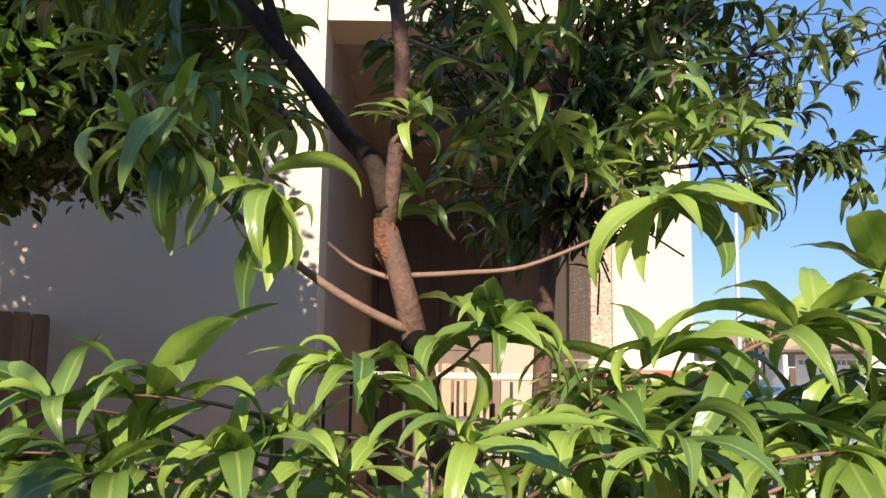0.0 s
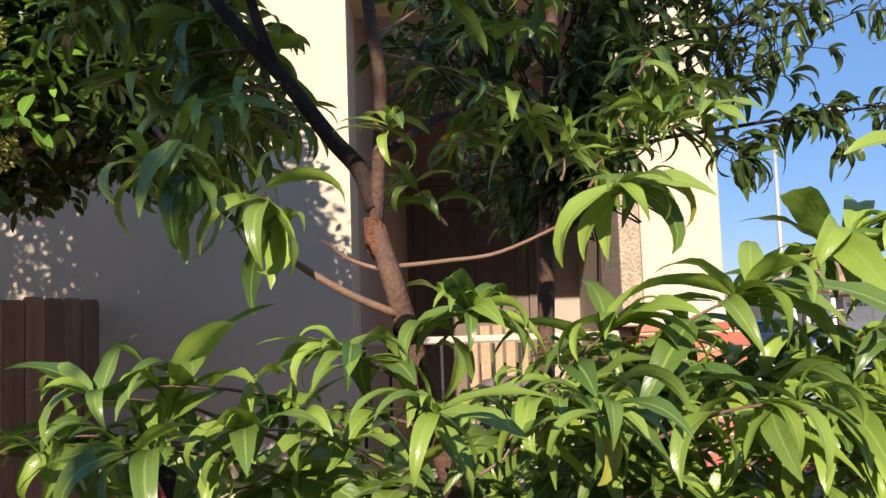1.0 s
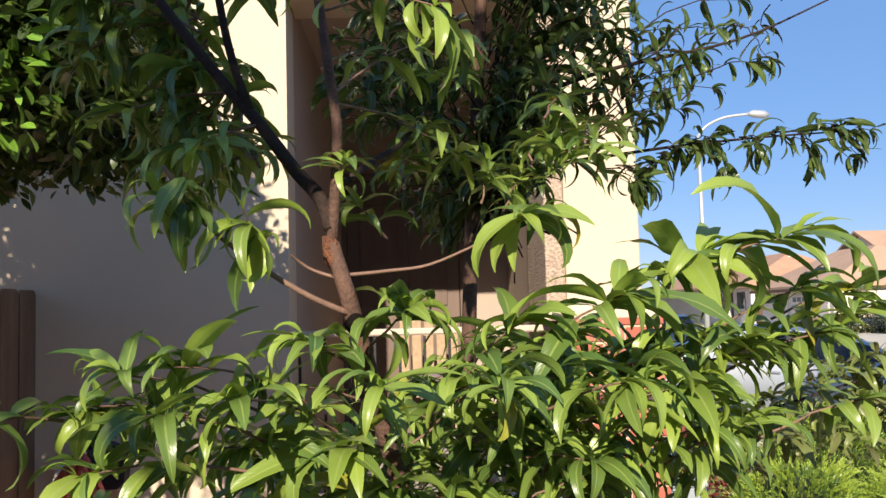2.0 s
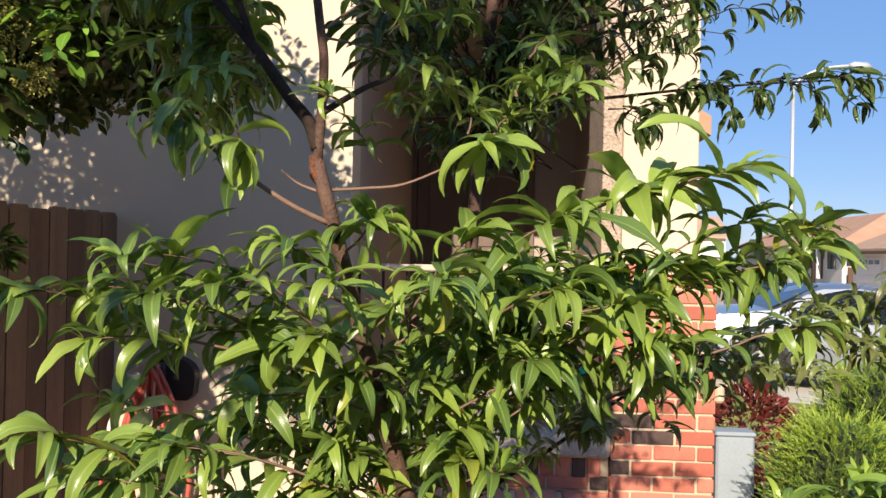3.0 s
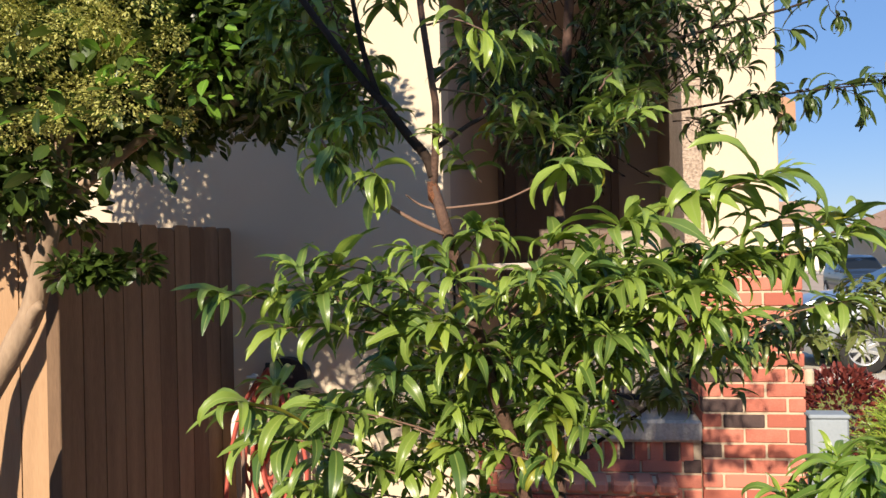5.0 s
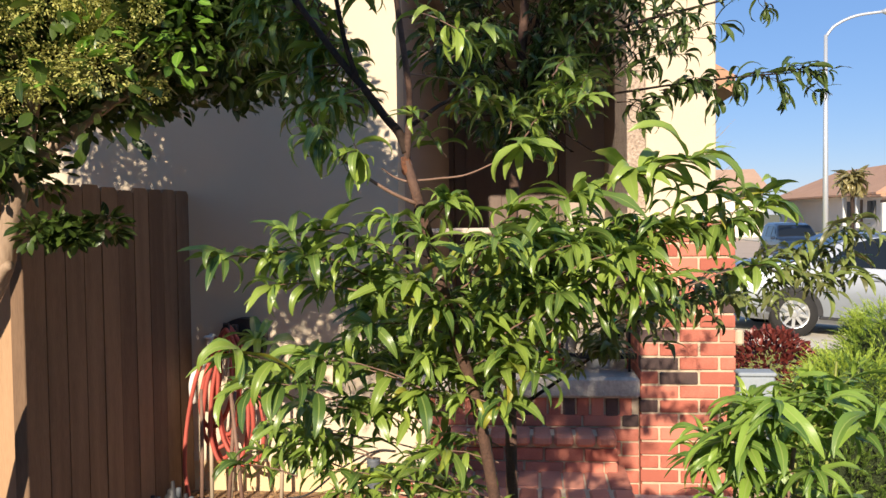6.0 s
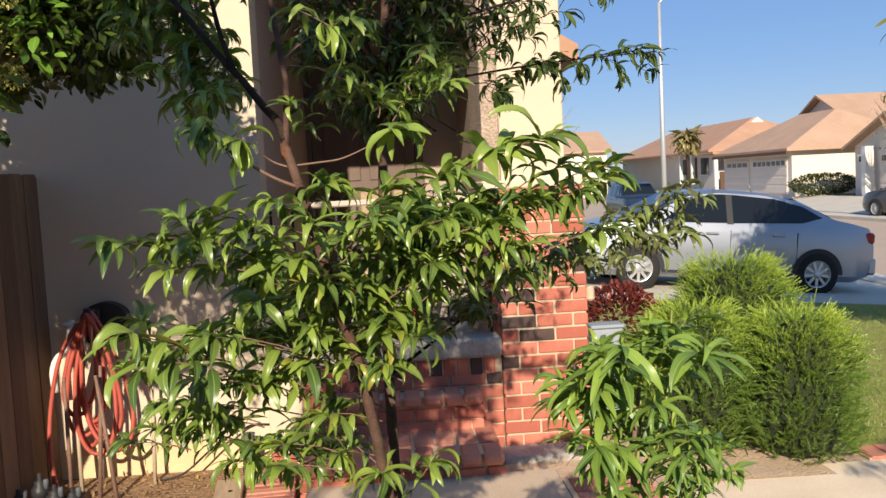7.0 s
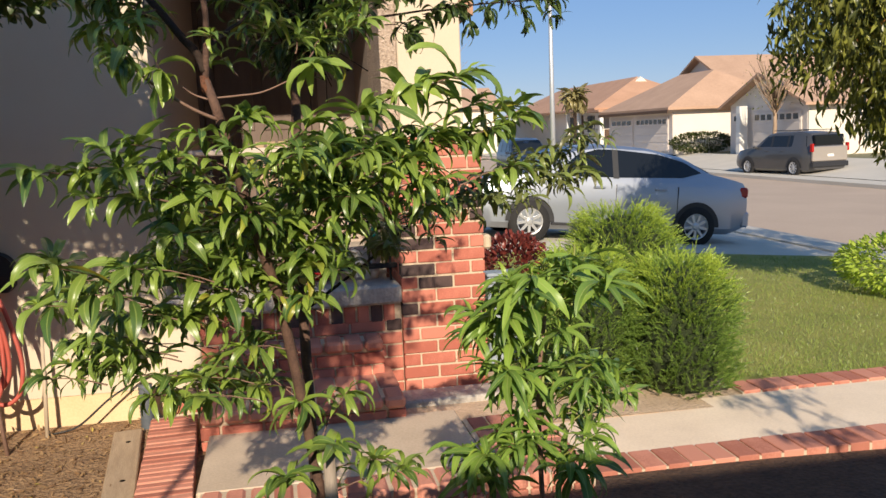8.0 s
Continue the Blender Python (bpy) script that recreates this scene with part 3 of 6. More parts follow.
def planter_wall():
    low = thing("low_brick_wall", (0.0, 4.26, 0.2), "low red brick wall under the porch railing, dappled with leaf shade", "wall", kind="structure")
    part("mortar_core", box(-0.285, 1.066, 0.03, 0.25, 0.0, 0.58, 0.002), M_mortar, low, "pale mortar")
    for i in range(6):
        course_row(low, -0.285 if i < 2 else -0.085, 1.062, 0.02, 0.03 + COURSE * (i + .5), 0.0 if i % 2 else LONG / 2, dark=0.12)
    part("plaster_return", box(-0.284, -0.09, 0.012, 0.2, 0.186, 0.583, 0.004), M_stucco, low, "cream stucco return beside the bricks")
    for k in range(2, 17):
        brick(low, -0.245 + k * 0.0775, 0.07, 0.53, 0.066, 0.1, 0.105, M_brick_dark if k % 3 == 0 else M_brick, name="soldier_brick")
    cap = tagged(part("stone_cap", box(-0.285, 1.067, 4.235, 4.53, 0.785, 0.90, 0.015), M_stonecap), "weathered grey stone cap on the low brick wall", "wall cap", kind="structure")
    # two projecting brick ledges with rounded noses
    for name, xa, xb, yf, zt in (("upper_brick_step", 0.02, 0.935, 4.10, 0.62), ("lower_brick_step", -0.06, 0.985, 3.64, 0.42)):
        st = thing(name, ((xa + xb) / 2, yf, 0.2), "red brick step with rounded nose bricks below the low wall", "brick step", group="brick steps")
        w = (xb - xa) / 2
        back = 4.27 - yf
        part("mortar_core", box(-w + .01, w - .01, 0.035, back, 0.0, zt - 0.2 - 0.012, 0.002), M_mortar, st, "pale mortar")
        n = int(2 * w / 0.105)
        for k in range(n):
            bw = 2 * w / n
            x = -w + bw * (k + .5)
            brick(st, x, 0.105 - 0.02, zt - 0.2 - 0.032, bw - JOINT, 0.21, 0.062, M_paver, name="nose_brick")
            if back > 0.26:
                brick(st, x, 0.20 + (back - 0.2) / 2, zt - 0.2 - 0.034, bw - JOINT, back - 0.2 - JOINT, 0.06, M_paver, name="tread_brick")
        zz, i = zt - 0.2 - 0.075 - COURSE / 2, 0
        while zz > -0.02:
            course_row(st, -w, w, 0.02, zz, 0.0 if i % 2 else LONG / 2)
            zz -= COURSE
            i += 1


brick_pier()
planter_wall()

# ---------- paving ----------
def paving():
    slab = tagged(part("stoop_slab", box(-0.02, 1.25, 2.93, 3.70, 0.1, 0.298, 0.008), M_slab), "worn concrete slab edged with brick", "paving", kind="structure")
    edge = thing("stoop_brick_edge", (0, 0, 0.2), "red brick edging round the concrete stoop", "brick edging", kind="structure")
    for k in range(17):
        brick(edge, 0.05 + k * 0.0985, 2.82, 0.07, 0.088, 0.2, 0.075, M_paver, name="nose_brick")
        brick(edge, 0.05 + k * 0.0985, 2.775, 0.0, 0.088, 0.1, 0.07, M_paver, name="paver")
    for j in range(4):
        for k in range(3):
            brick(edge, 1.325 + j * 0.0985, 3.03 + k * 0.205, 0.066 + (0.003 if j % 2 else 0), 0.088, 0.194, 0.07, M_paver, name="paver")
    strip = thing("soldier_strip", (-0.15, 2.9, 0.2), "strip of red bricks on edge beside the soil bed", "brick edging", kind="structure", rz=4.0)
    for k in range(31):
        brick(strip, 0.0, -0.62 + k * 0.0575, 0.055, 0.24, 0.046, 0.09, M_paver, name="paver")
    part("mortar_bed", box(-0.118, 0.118, -0.66, 1.16, -0.05, 0.094), M_mortar, strip)
    walk_ = tagged(part("walkway", box(1.72, 5.6, 3.02, 3.72, 0.05, 0.215, 0.006), M_concrete), "pale concrete garden path between brick borders", "path", kind="structure")
    near = thing("path_edge_near", (1.72, 2.93, 0.2), "red brick border along the near edge of the path", "brick edging", kind="structure")
    far = thing("path_edge_far", (2.95, 3.82, 0.2), "red brick border between path and lawn", "brick edging", kind="structure")
    for k in range(34):
        brick(near, 0.05 + k * 0.115, 0.0, -0.005, 0.104, 0.205, 0.07, M_paver, name="paver")
    for k in range(24):
        brick(far, 0.05 + k * 0.115, 0.0, -0.005, 0.104, 0.19, 0.07, M_paver, name="paver")
    part("mortar_bed", box(-0.01, 3.95, -0.10, 0.10, -0.10, 0.021), M_mortar, near, "pale mortar")
    part("mortar_bed", box(-0.01, 2.80, -0.093, 0.093, -0.10, 0.021), M_mortar, far, "pale mortar")
    part("mortar_bed", box(0.0, 1.68, 2.74, 2.925, -0.1, 0.095), M_mortar, edge, "pale mortar")
    part("mortar_bed", box(1.255, 1.665, 2.93, 3.54, -0.1, 0.092), M_mortar, edge, "pale mortar")
    tagged(part("pier_footing", box(1.02, 1.60, 4.02, 4.25, 0.05, 0.262, 0.012), M_stonecap), "stained concrete footing in front of the brick pier", "footing", kind="structure")
    plank = thing("stepping_slab", (-0.40, 3.4, 0.22), "weathered tan plank lying on the soil", "plank", rz=6.5)
    part("slab", box(-0.072, 0.072, -0.45, 0.62, 0.0, 0.035, 0.006), M_plank, plank)
    for y in (-0.12, 0.42):
        part("knot", lathe([(0.012, 0.034), (0.013, 0.0365), (0.004, 0.037)], 10), M_cut, plank).location = (0.01, y, 0)


paving()

# ---------- fence ----------
def fence(name, start, end, n, label, ztop, wood):
    a, b = Vector(start), Vector(end)
    L = (b - a).length
    rz = math.degrees(math.atan2(b.y - a.y, b.x - a.x))
    f = thing(name, (a.x, a.y, 0.2), label, "fence", kind="structure", rz=rz)
    w = L / n
    for i in range(n):
        h = ztop - 0.2 + rnd(-0.012, 0.012)
        c = 0.022
        bm = prism([(i * w + .003, 0.03), (i * w + w - .003, 0.03), (i * w + w - .003, h - c), (i * w + w - c, h), (i * w + c, h), (i * w + .003, h - c)], -0.008 + rnd(-.002, .002), 0.010)
        part("board", bm, wood, f)
    for z in (0.35, 1.35):
        part("rail", box(0, L, 0.012, 0.05, z, z + 0.09, 0.003), wood, f)
    return f


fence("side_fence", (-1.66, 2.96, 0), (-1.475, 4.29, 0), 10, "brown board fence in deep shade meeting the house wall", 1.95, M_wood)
fence("front_fence", (-4.6, 2.93, 0), (-1.675, 2.93, 0), 21, "sunlit orange-brown board fence", 1.94, M_wood_lit)
post = thing("fence_post", (-1.64, 2.93, 0.2), "square wooden fence corner post", "post")
part("post", box(-0.03, 0.03, -0.045, 0.045, 0, 1.72, 0.004), M_wood, post)

# ---------- peach trees ----------
def limb(points, r0, r1, sides=8, steps=5):
    line = smooth_line(points, steps)
    n = len(line) - 1
    return line, tube(line, [r0 + (r1 - r0) * i / n for i in range(n + 1)], sides)


def shoot(base, tip, sag=0.15, steps=6, wob=0.012):
    """A shoot from base to tip that arches up and then droops."""
    a, b = Vector(base), Vector(tip)
    out = []
    L = (b - a).length
    for i in range(steps + 1):
        t = i / steps
        p = a.lerp(b, t) + Vector((rnd(-wob, wob), rnd(-wob, wob), math.sin(math.pi * t) * sag * L))
        out.append(p)
    return out


def grow_tree(name, base, label, limbs, shoots, size, near_count, leaf_m, near_m, twig, droop=0.6, pick=None):
    """limbs: (part name, points, r0, r1, material). shoots: (base, tip, leaves). All in world metres."""
    tree = thing(name, base, label, "tree", group="peach trees")
    off = Vector(base)
    crown = []
    for nm, pts, r0, r1, m in limbs:
        _, t = limb([Vector(p) - off for p in pts], r0, r1)
        part(nm, t, m, tree)
    twigs = []
    for a, b, n, *own in shoots:
        line = shoot(Vector(a) - off, Vector(b) - off)
        twigs.append(tube(line, [0.0015 - 0.0008 * i / (len(line) - 1) for i in range(len(line))], 5, False))
        crown += shoot_leaves(line, n, size * (own[1] if len(own) > 1 else 1), own[0] if own else droop)
    part("twig_growth", merge(twigs), twig, tree, "thin reddish twigs")["kind"] = "stuff"
    young = [c for c in crown if c[4] and random.random() < 0.7] if near_m is L_peach else []
    leaf_cloud("young_leaves", PEACH, young, L_young, tree, "yellow-green young tip leaves")
    gone = {id(c) for c in young}
    crown = [c for c in crown if id(c) not in gone]
    near = [c for c in crown if pick(c[1] + off)] if pick else []
    random.shuffle(near)
    chosen = near[:near_count]
    ids = {id(c) for c in chosen}
    single_leaves(PEACH, chosen, near_m, tree)
    leaf_cloud("foliage", PEACH, [c for c in crown if id(c) not in ids], leaf_m, tree, "narrow drooping green leaves")
    return tree


# the near tree: a slender leaning stem with a cut stub and an old graft scar
def rosette(line, along, tip, size, lift=0.30, from_=0.25, loose=0.35):
    """Leaves set alternately along a shoot, and a spray at its tip whose blades rise, arch over and hang."""
    out = []
    n = len(line) - 1
    turn = rnd(0, 6.3)
    d = (line[-1] - line[-2]).normalized()
    flat = Vector((d.x, d.y, 0.25 * d.z)).normalized()
    for i in range(tip):
        turn += 2.4
        way = flat * rnd(0.15, 0.75) + Vector((math.cos(turn), math.sin(turn), 0)) + Vector((0, 0, lift - 0.06 + rnd(-0.70, 0.55)))
        out.append((random.randrange(6), line[-1] - d * rnd(0, 0.03), basis(way, rnd(-loose, loose) * 1.5), size * rnd(0.62, 1.18), False))
    for i in range(2 if tip > 3 else 0):
        way = d * 0.9 + Vector((rnd(-.6, .6), rnd(-.6, .6), rnd(0.3, 1.0)))
        out.append((random.randrange(6), line[-1], basis(way, rnd(-loose, loose)), size * rnd(0.35, 0.55), True))
    for i in range(along):
        u = min(from_ + (0.92 - from_) * (i + rnd(0.1, 0.9)) / along, 0.97)
        k = min(int(u * n), n - 1)
        p = line[k].lerp(line[k + 1], u * n - k)
        turn += 2.4
        way = d * rnd(0.1, 0.6) + Vector((math.cos(turn), math.sin(turn), 0)) + Vector((0, 0, rnd(-0.75, 0.35)))
        out.append((random.randrange(6), p, basis(way, rnd(-loose, loose) * 1.6), size * rnd(0.6, 1.05), False))
    return out


T1 = (0.50, 1.30, 0.20)
stem = [(0.50, 1.30, 0.20), (0.475, 1.22, 0.8), (0.41, 1.09, 1.357), (0.367, 1.0, 1.57), (0.317, 0.925, 1.794), (0.296, 0.925, 1.87)]
leader = [(0.296, 0.925, 1.87), (0.302, 0.915, 1.936), (0.305, 0.905, 1.984), (0.300, 0.90, 2.028), (0.285, 0.90, 2.15), (0.26, 0.92, 2.40), (0.25, 0.95, 2.65)]
left_limb = [(0.296, 0.925, 1.885), (0.285, 0.925, 1.916), (0.259, 0.93, 1.947), (0.224, 0.935, 1.995), (0.183, 0.94, 2.044), (0.09, 0.96, 2.17), (-0.03, 1.0, 2.34)]
left_limb2 = [(0.215, 0.936, 2.005), (0.195, 0.93, 2.07), (0.18, 0.92, 2.16), (0.15, 0.92, 2.35)]
right_limb = [(0.302, 0.915, 1.925), (0.325, 0.935, 1.945), (0.345, 0.965, 1.965), (0.363, 1.0, 1.982), (0.385, 1.06, 2.02)]
low_left = [(0.312, 0.92, 1.80), (0.275, 0.90, 1.818), (0.235, 0.88, 1.845), (0.19, 0.84, 1.885), (0.165, 0.80, 1.93)]
twig_r = [(0.305, 0.925, 1.838), (0.35, 0.935, 1.842), (0.395, 0.94, 1.848), (0.455, 0.93, 1.872)]
twig_l = [(0.303, 0.925, 1.835), (0.275, 0.925, 1.845), (0.255, 0.92, 1.86)]
sprays = []


def add(base, tip, along=4, spray=7, size=0.084, lift=0.30):
    sprays.append((Vector(base), Vector(tip), along + 3, spray + 3, size * (1.10 if tip[1] > 0.81 else 0.86), lift))


# the large sprays at the shoot tips, from the outer side inwards
add((0.20, 0.86, 1.70), (0.088, 0.80, 1.722), 5, 8, 0.088)
add((0.088, 0.80, 1.715), (0.030, 0.745, 1.722), 2, 5, 0.084, 0.2)
add((0.24, 0.84, 1.66), (0.11, 0.745, 1.679), 4, 7, 0.088)
add((0.14, 0.93, 1.50), (0.012, 0.85, 1.566), 3, 7, 0.085)
add((0.17, 0.93, 1.47), (0.055, 0.90, 1.505), 4, 6, 0.085)
add((0.28, 0.86, 1.72), (0.185, 0.745, 1.762), 3, 7, 0.094, 0.45)
add((0.32, 0.90, 1.745), (0.276, 0.835, 1.776), 4, 6, 0.072, 0.4)
add((0.33, 0.92, 1.76), (0.376, 0.868, 1.802), 3, 8, 0.072, 0.4)
add((0.455, 0.93, 1.872), (0.505, 0.915, 1.896), 4, 6, 0.082)
add((0.36, 0.96, 1.68), (0.440, 0.868, 1.734), 4, 8, 0.088)
add((0.40, 0.96, 1.70), (0.483, 0.872, 1.79), 3, 5, 0.085)
add((0.50, 0.92, 1.76), (0.578, 0.865, 1.812), 3, 6, 0.098, 0.35)
add((0.50, 0.90, 1.70), (0.580, 0.805, 1.735), 4, 7, 0.090)
add((0.58, 0.95, 1.80), (0.683, 0.955, 1.852), 4, 8, 0.098, 0.4)
add((0.68, 0.95, 1.84), (0.765, 0.925, 1.866), 2, 7, 0.104, 0.4)
add((0.55, 0.96, 1.68), (0.660, 0.95, 1.716), 5, 7, 0.085)
add((0.40, 1.00, 1.60), (0.340, 0.90, 1.627), 3, 8, 0.088)
add((0.43, 1.10, 1.46), (0.462, 1.02, 1.512), 3, 7, 0.098)
add((0.45, 1.05, 1.47), (0.515, 0.99, 1.505), 2, 5, 0.092)
add((0.46, 1.02, 1.63), (0.551, 0.90, 1.650), 4, 6, 0.085)
add((0.35, 0.98, 1.58), (0.218, 0.95, 1.596), 5, 7, 0.08)
add((0.30, 0.93, 1.65), (0.196, 0.85, 1.682), 4, 7, 0.085)
add((0.35, 0.95, 1.66), (0.297, 0.85, 1.676), 4, 7, 0.085)
add((0.33, 0.92, 1.71), (0.245, 0.80, 1.737), 3, 6, 0.085)
add((0.28, 0.97, 1.50), (0.135, 0.90, 1.545), 5, 7, 0.085)
add((0.30, 1.00, 1.48), (0.12, 0.99, 1.521), 5, 7, 0.082)
# sprays on the side that faces the path, below the cut
add((0.24, 0.86, 1.71), (0.14, 0.76, 1.755), 2, 4, 0.082, 0.4)
add((0.25, 0.86, 1.68), (0.165, 0.74, 1.725), 2, 4, 0.080, 0.3)
add((0.22, 0.88, 1.69), (0.111, 0.80, 1.728), 2, 4, 0.080, 0.3)
add((0.30, 0.88, 1.69), (0.235, 0.75, 1.735), 2, 4, 0.080, 0.3)
add((0.34, 0.90, 1.70), (0.351, 0.74, 1.742), 2, 4, 0.078, 0.3)
add((0.40, 0.92, 1.69), (0.448, 0.75, 1.738), 2, 4, 0.082, 0.3)
# the drooping sprays on the low limb, beside the house wall
add((0.190, 0.84, 1.885), (0.180, 0.805, 1.925), 1, 5, 0.080, -0.9)
add((0.190, 0.84, 1.885), (0.160, 0.80, 1.905), 1, 4, 0.078, -0.9)
add((0.235, 0.88, 1.845), (0.226, 0.84, 1.895), 1, 4, 0.070, -0.9)
add((0.224, 0.935, 1.995), (0.16, 0.90, 1.96), 4, 5, 0.070, -0.5)
add((0.30, 0.90, 2.10), (0.398, 0.72, 2.04), 2, 3, 0.085, -1.4)
add((0.303, 0.915, 1.93), (0.318, 0.88, 1.945), 0, 4, 0.042, 0.6)
# the outer low side: long shoots that reach over the hose
add((0.30, 1.20, 1.42), (-0.075, 1.22, 1.536), 7, 7, 0.082)
add((0.30, 1.22, 1.30), (0.023, 1.24, 1.33), 6, 7, 0.085)
add((0.40, 1.24, 1.14), (0.19, 1.28, 1.236), 5, 6, 0.09)
add((0.42, 1.24, 1.18), (0.271, 1.27, 1.286), 4, 6, 0.08)
add((0.47, 1.26, 1.08), (0.545, 1.30, 1.175), 4, 7, 0.085)
add((0.46, 1.22, 1.15), (0.42, 1.10, 1.21), 4, 6, 0.08)
add((0.46, 1.20, 1.05), (0.50, 1.08, 1.12), 3, 7, 0.09)
add((0.46, 1.22, 1.00), (0.60, 1.12, 1.06), 4, 7, 0.09)
add((0.46, 1.22, 0.98), (0.38, 1.10, 1.05), 4, 6, 0.085)
add((0.47, 1.22, 0.95), (0.66, 1.20, 1.00), 4, 7, 0.09)
# the far side, reaching to the pier
add((0.75, 1.06, 1.74), (0.905, 1.09, 1.785), 5, 7, 0.085)
add((0.80, 1.08, 1.78), (0.935, 1.11, 1.81), 3, 5, 0.075)
add((0.60, 1.02, 1.70), (0.80, 1.05, 1.76), 5, 6, 0.078)
add((0.66, 1.00, 1.74), (0.80, 0.99, 1.815), 4, 6, 0.088, 0.3)
add((0.72, 1.03, 1.72), (0.86, 1.04, 1.765), 5, 6, 0.084, 0.1)
add((0.74, 1.02, 1.64), (0.90, 1.03, 1.69), 5, 6, 0.080, 0.1)
# smaller shoots that fill the crown behind the sprays
for k in range(78):
    u, v = rnd(0, 1), rnd(-1, 1)
    c = Vector((0.14 + 0.46 * u, rnd(0.98, 1.30), 1.56 + 0.07 * u + v * 0.15))
    add(c + Vector((rnd(0.02, 0.12) * (1 if u < 0.5 else -1), 0.05, -0.06)), c, 4, 5, rnd(0.058, 0.078), 0.15)
for k in range(26):
    c = Vector((rnd(-0.09, 0.34), rnd(1.0, 1.3), rnd(1.22, 1.50)))
    add(c + Vector((0.12, 0.03, -0.03)), c, 4, 5, rnd(0.066, 0.09), 0.1)
for k in range(24):
    c = Vector((rnd(0.50, 0.76), rnd(0.94, 1.12), rnd(1.60, 1.80)))
    add(c + Vector((-0.10, 0.03, -0.05)), c, 4, 5, rnd(0.06, 0.08), 0.15)
# dim shoots round the left limb, then up the leader
for k in range(38):
    t = rnd(0, 1)
    b0 = Vector((0.21, 1.00, 1.96)).lerp(Vector((0.10, 1.02, 2.24)), t)
    add(b0, b0 + Vector((rnd(-0.16, 0.0), rnd(0.0, 0.20), rnd(-0.14, 0.08))), 4, 5, rnd(0.048, 0.068), -0.1)
for k in range(13):
    t = rnd(0, 1)
    b0 = Vector((0.30, 0.93, 2.0)).lerp(Vector((0.25, 0.96, 2.65)), t)
    add(b0, b0 + Vector((rnd(-0.14, 0.16), rnd(-0.04, 0.18), rnd(-0.05, 0.10))), 4, 5, rnd(0.05, 0.07), 0.1)
for k in range(12):
    x, z = rnd(0.34, 0.62), rnd(1.93, 2.12)
    add((x, 1.10, z - 0.05), (x + rnd(-.06, .06), rnd(1.0, 1.2), z), 4, 4, 0.058, 0.1)


def grow_sprays(name, base, label, limbs, sprays, near_count, leaf_m, young_m, twig, pick, twig_r=0.0016, shapes=PEACH):
    """limbs: (part name, points, r0, r1, material). sprays: (base, tip, leaves along, leaves at the tip, leaf length, lift)."""
    tree = thing(name, base, label, "tree", group="peach trees")
    off = Vector(base)
    for nm, pts, r0, r1, m in limbs:
        part(nm, limb([Vector(p) - off for p in pts], r0, r1, 10)[1], m, tree)
    twigs, crown = [], []
    for a, b, along, spray, size, lift in sprays:
        line = shoot(a - off, b - off, 0.06, 6, 0.004)
        twigs.append(tube(line, [twig_r * (1.15 - 0.7 * i / (len(line) - 1)) for i in range(len(line))], 5, False))
        crown += rosette(line, along, spray, size, lift)
    part("twig_growth", merge(twigs), twig, tree, "thin reddish twigs")["kind"] = "stuff"
    leaf_cloud("young_leaves", shapes, [c for c in crown if c[4]], young_m, tree, "yellow-green young tip leaves")
    crown = [c for c in crown if not c[4]]
    near = [c for c in crown if pick(c[1] + off)]
    random.shuffle(near)
    ids = {id(c) for c in near[:near_count]}
    single_leaves(shapes, near[:near_count], leaf_m, tree)
    leaf_cloud("foliage", shapes, [c for c in crown if id(c) not in ids], leaf_m, tree, "narrow drooping green leaves")
    return tree


tree1 = grow_sprays("peach_tree", T1, "young peach tree with a leaning scarred stem and drooping leaves", [
    ("stem", stem, 0.0135, 0.0078, M_bark), ("leader", leader, 0.0060, 0.004, M_bark), ("left_limb", left_limb, 0.0082, 0.0045, M_bark_dark), ("side_limb", left_limb2, 0.005, 0.003, M_bark_dark),
    ("right_limb", right_limb, 0.0042, 0.0025, M_bark_dark), ("low_limb", low_left, 0.0034, 0.0018, M_twig), ("twig", twig_r, 0.0020, 0.0013, M_twig), ("twig", twig_l, 0.0020, 0.0012, M_twig)],
    sprays, 300, L_peach, L_young, M_twig, lambda p: p.y < 1.0 and p.z < 2.1)
off1 = Vector(T1)
stub = part("cut_stub", tube([Vector((0.316, 0.920, 1.788)) - off1, Vector((0.320, 0.908, 1.792)) - off1, Vector((0.322, 0.902, 1.794)) - off1], [0.0088, 0.0086, 0.0066], 14), M_cut, tree1, "dark healed pruning cut")
scar_v, scar_f, _ = tube([Vector((0.302, 0.93, 1.845)) - off1, Vector((0.297, 0.925, 1.855)) - off1, Vector((0.295, 0.925, 1.868)) - off1, Vector((0.294, 0.925, 1.878)) - off1], [0.0076, 0.0094, 0.0090, 0.0072], 14)
scar_v = [v + Vector((rnd(-.0012, .0012), rnd(-.0012, .0012), rnd(-.001, .001))) for v in scar_v]
part("graft_scar", (scar_v, scar_f, True), M_scar, tree1, "raw orange graft scar")

# the tree behind: dark straight stem, dense crown
T2 = (0.47, 1.42, 0.20)
shoots2 = []
for k in range(345):
    a, b = rnd(0, 6.283), rnd(-1, 1)
    r = rnd(0.2, 1) ** 0.5
    if k % 7:
        tip = Vector((0.47 + 0.24 * r * math.cos(a), 1.42 + 0.26 * r * b, 2.42 + 0.50 * r * math.sin(a)))
    else:
        tip = Vector((0.76 + 0.20 * r * math.cos(a), 1.52 + 0.22 * r * b, 2.45 + 0.40 * r * math.sin(a)))
    base_ = tip + (Vector((0.50, 1.42, max(1.95, tip.z - 0.18))) - tip).normalized() * rnd(0.12, 0.25)
    shoots2.append((base_, tip, 7))
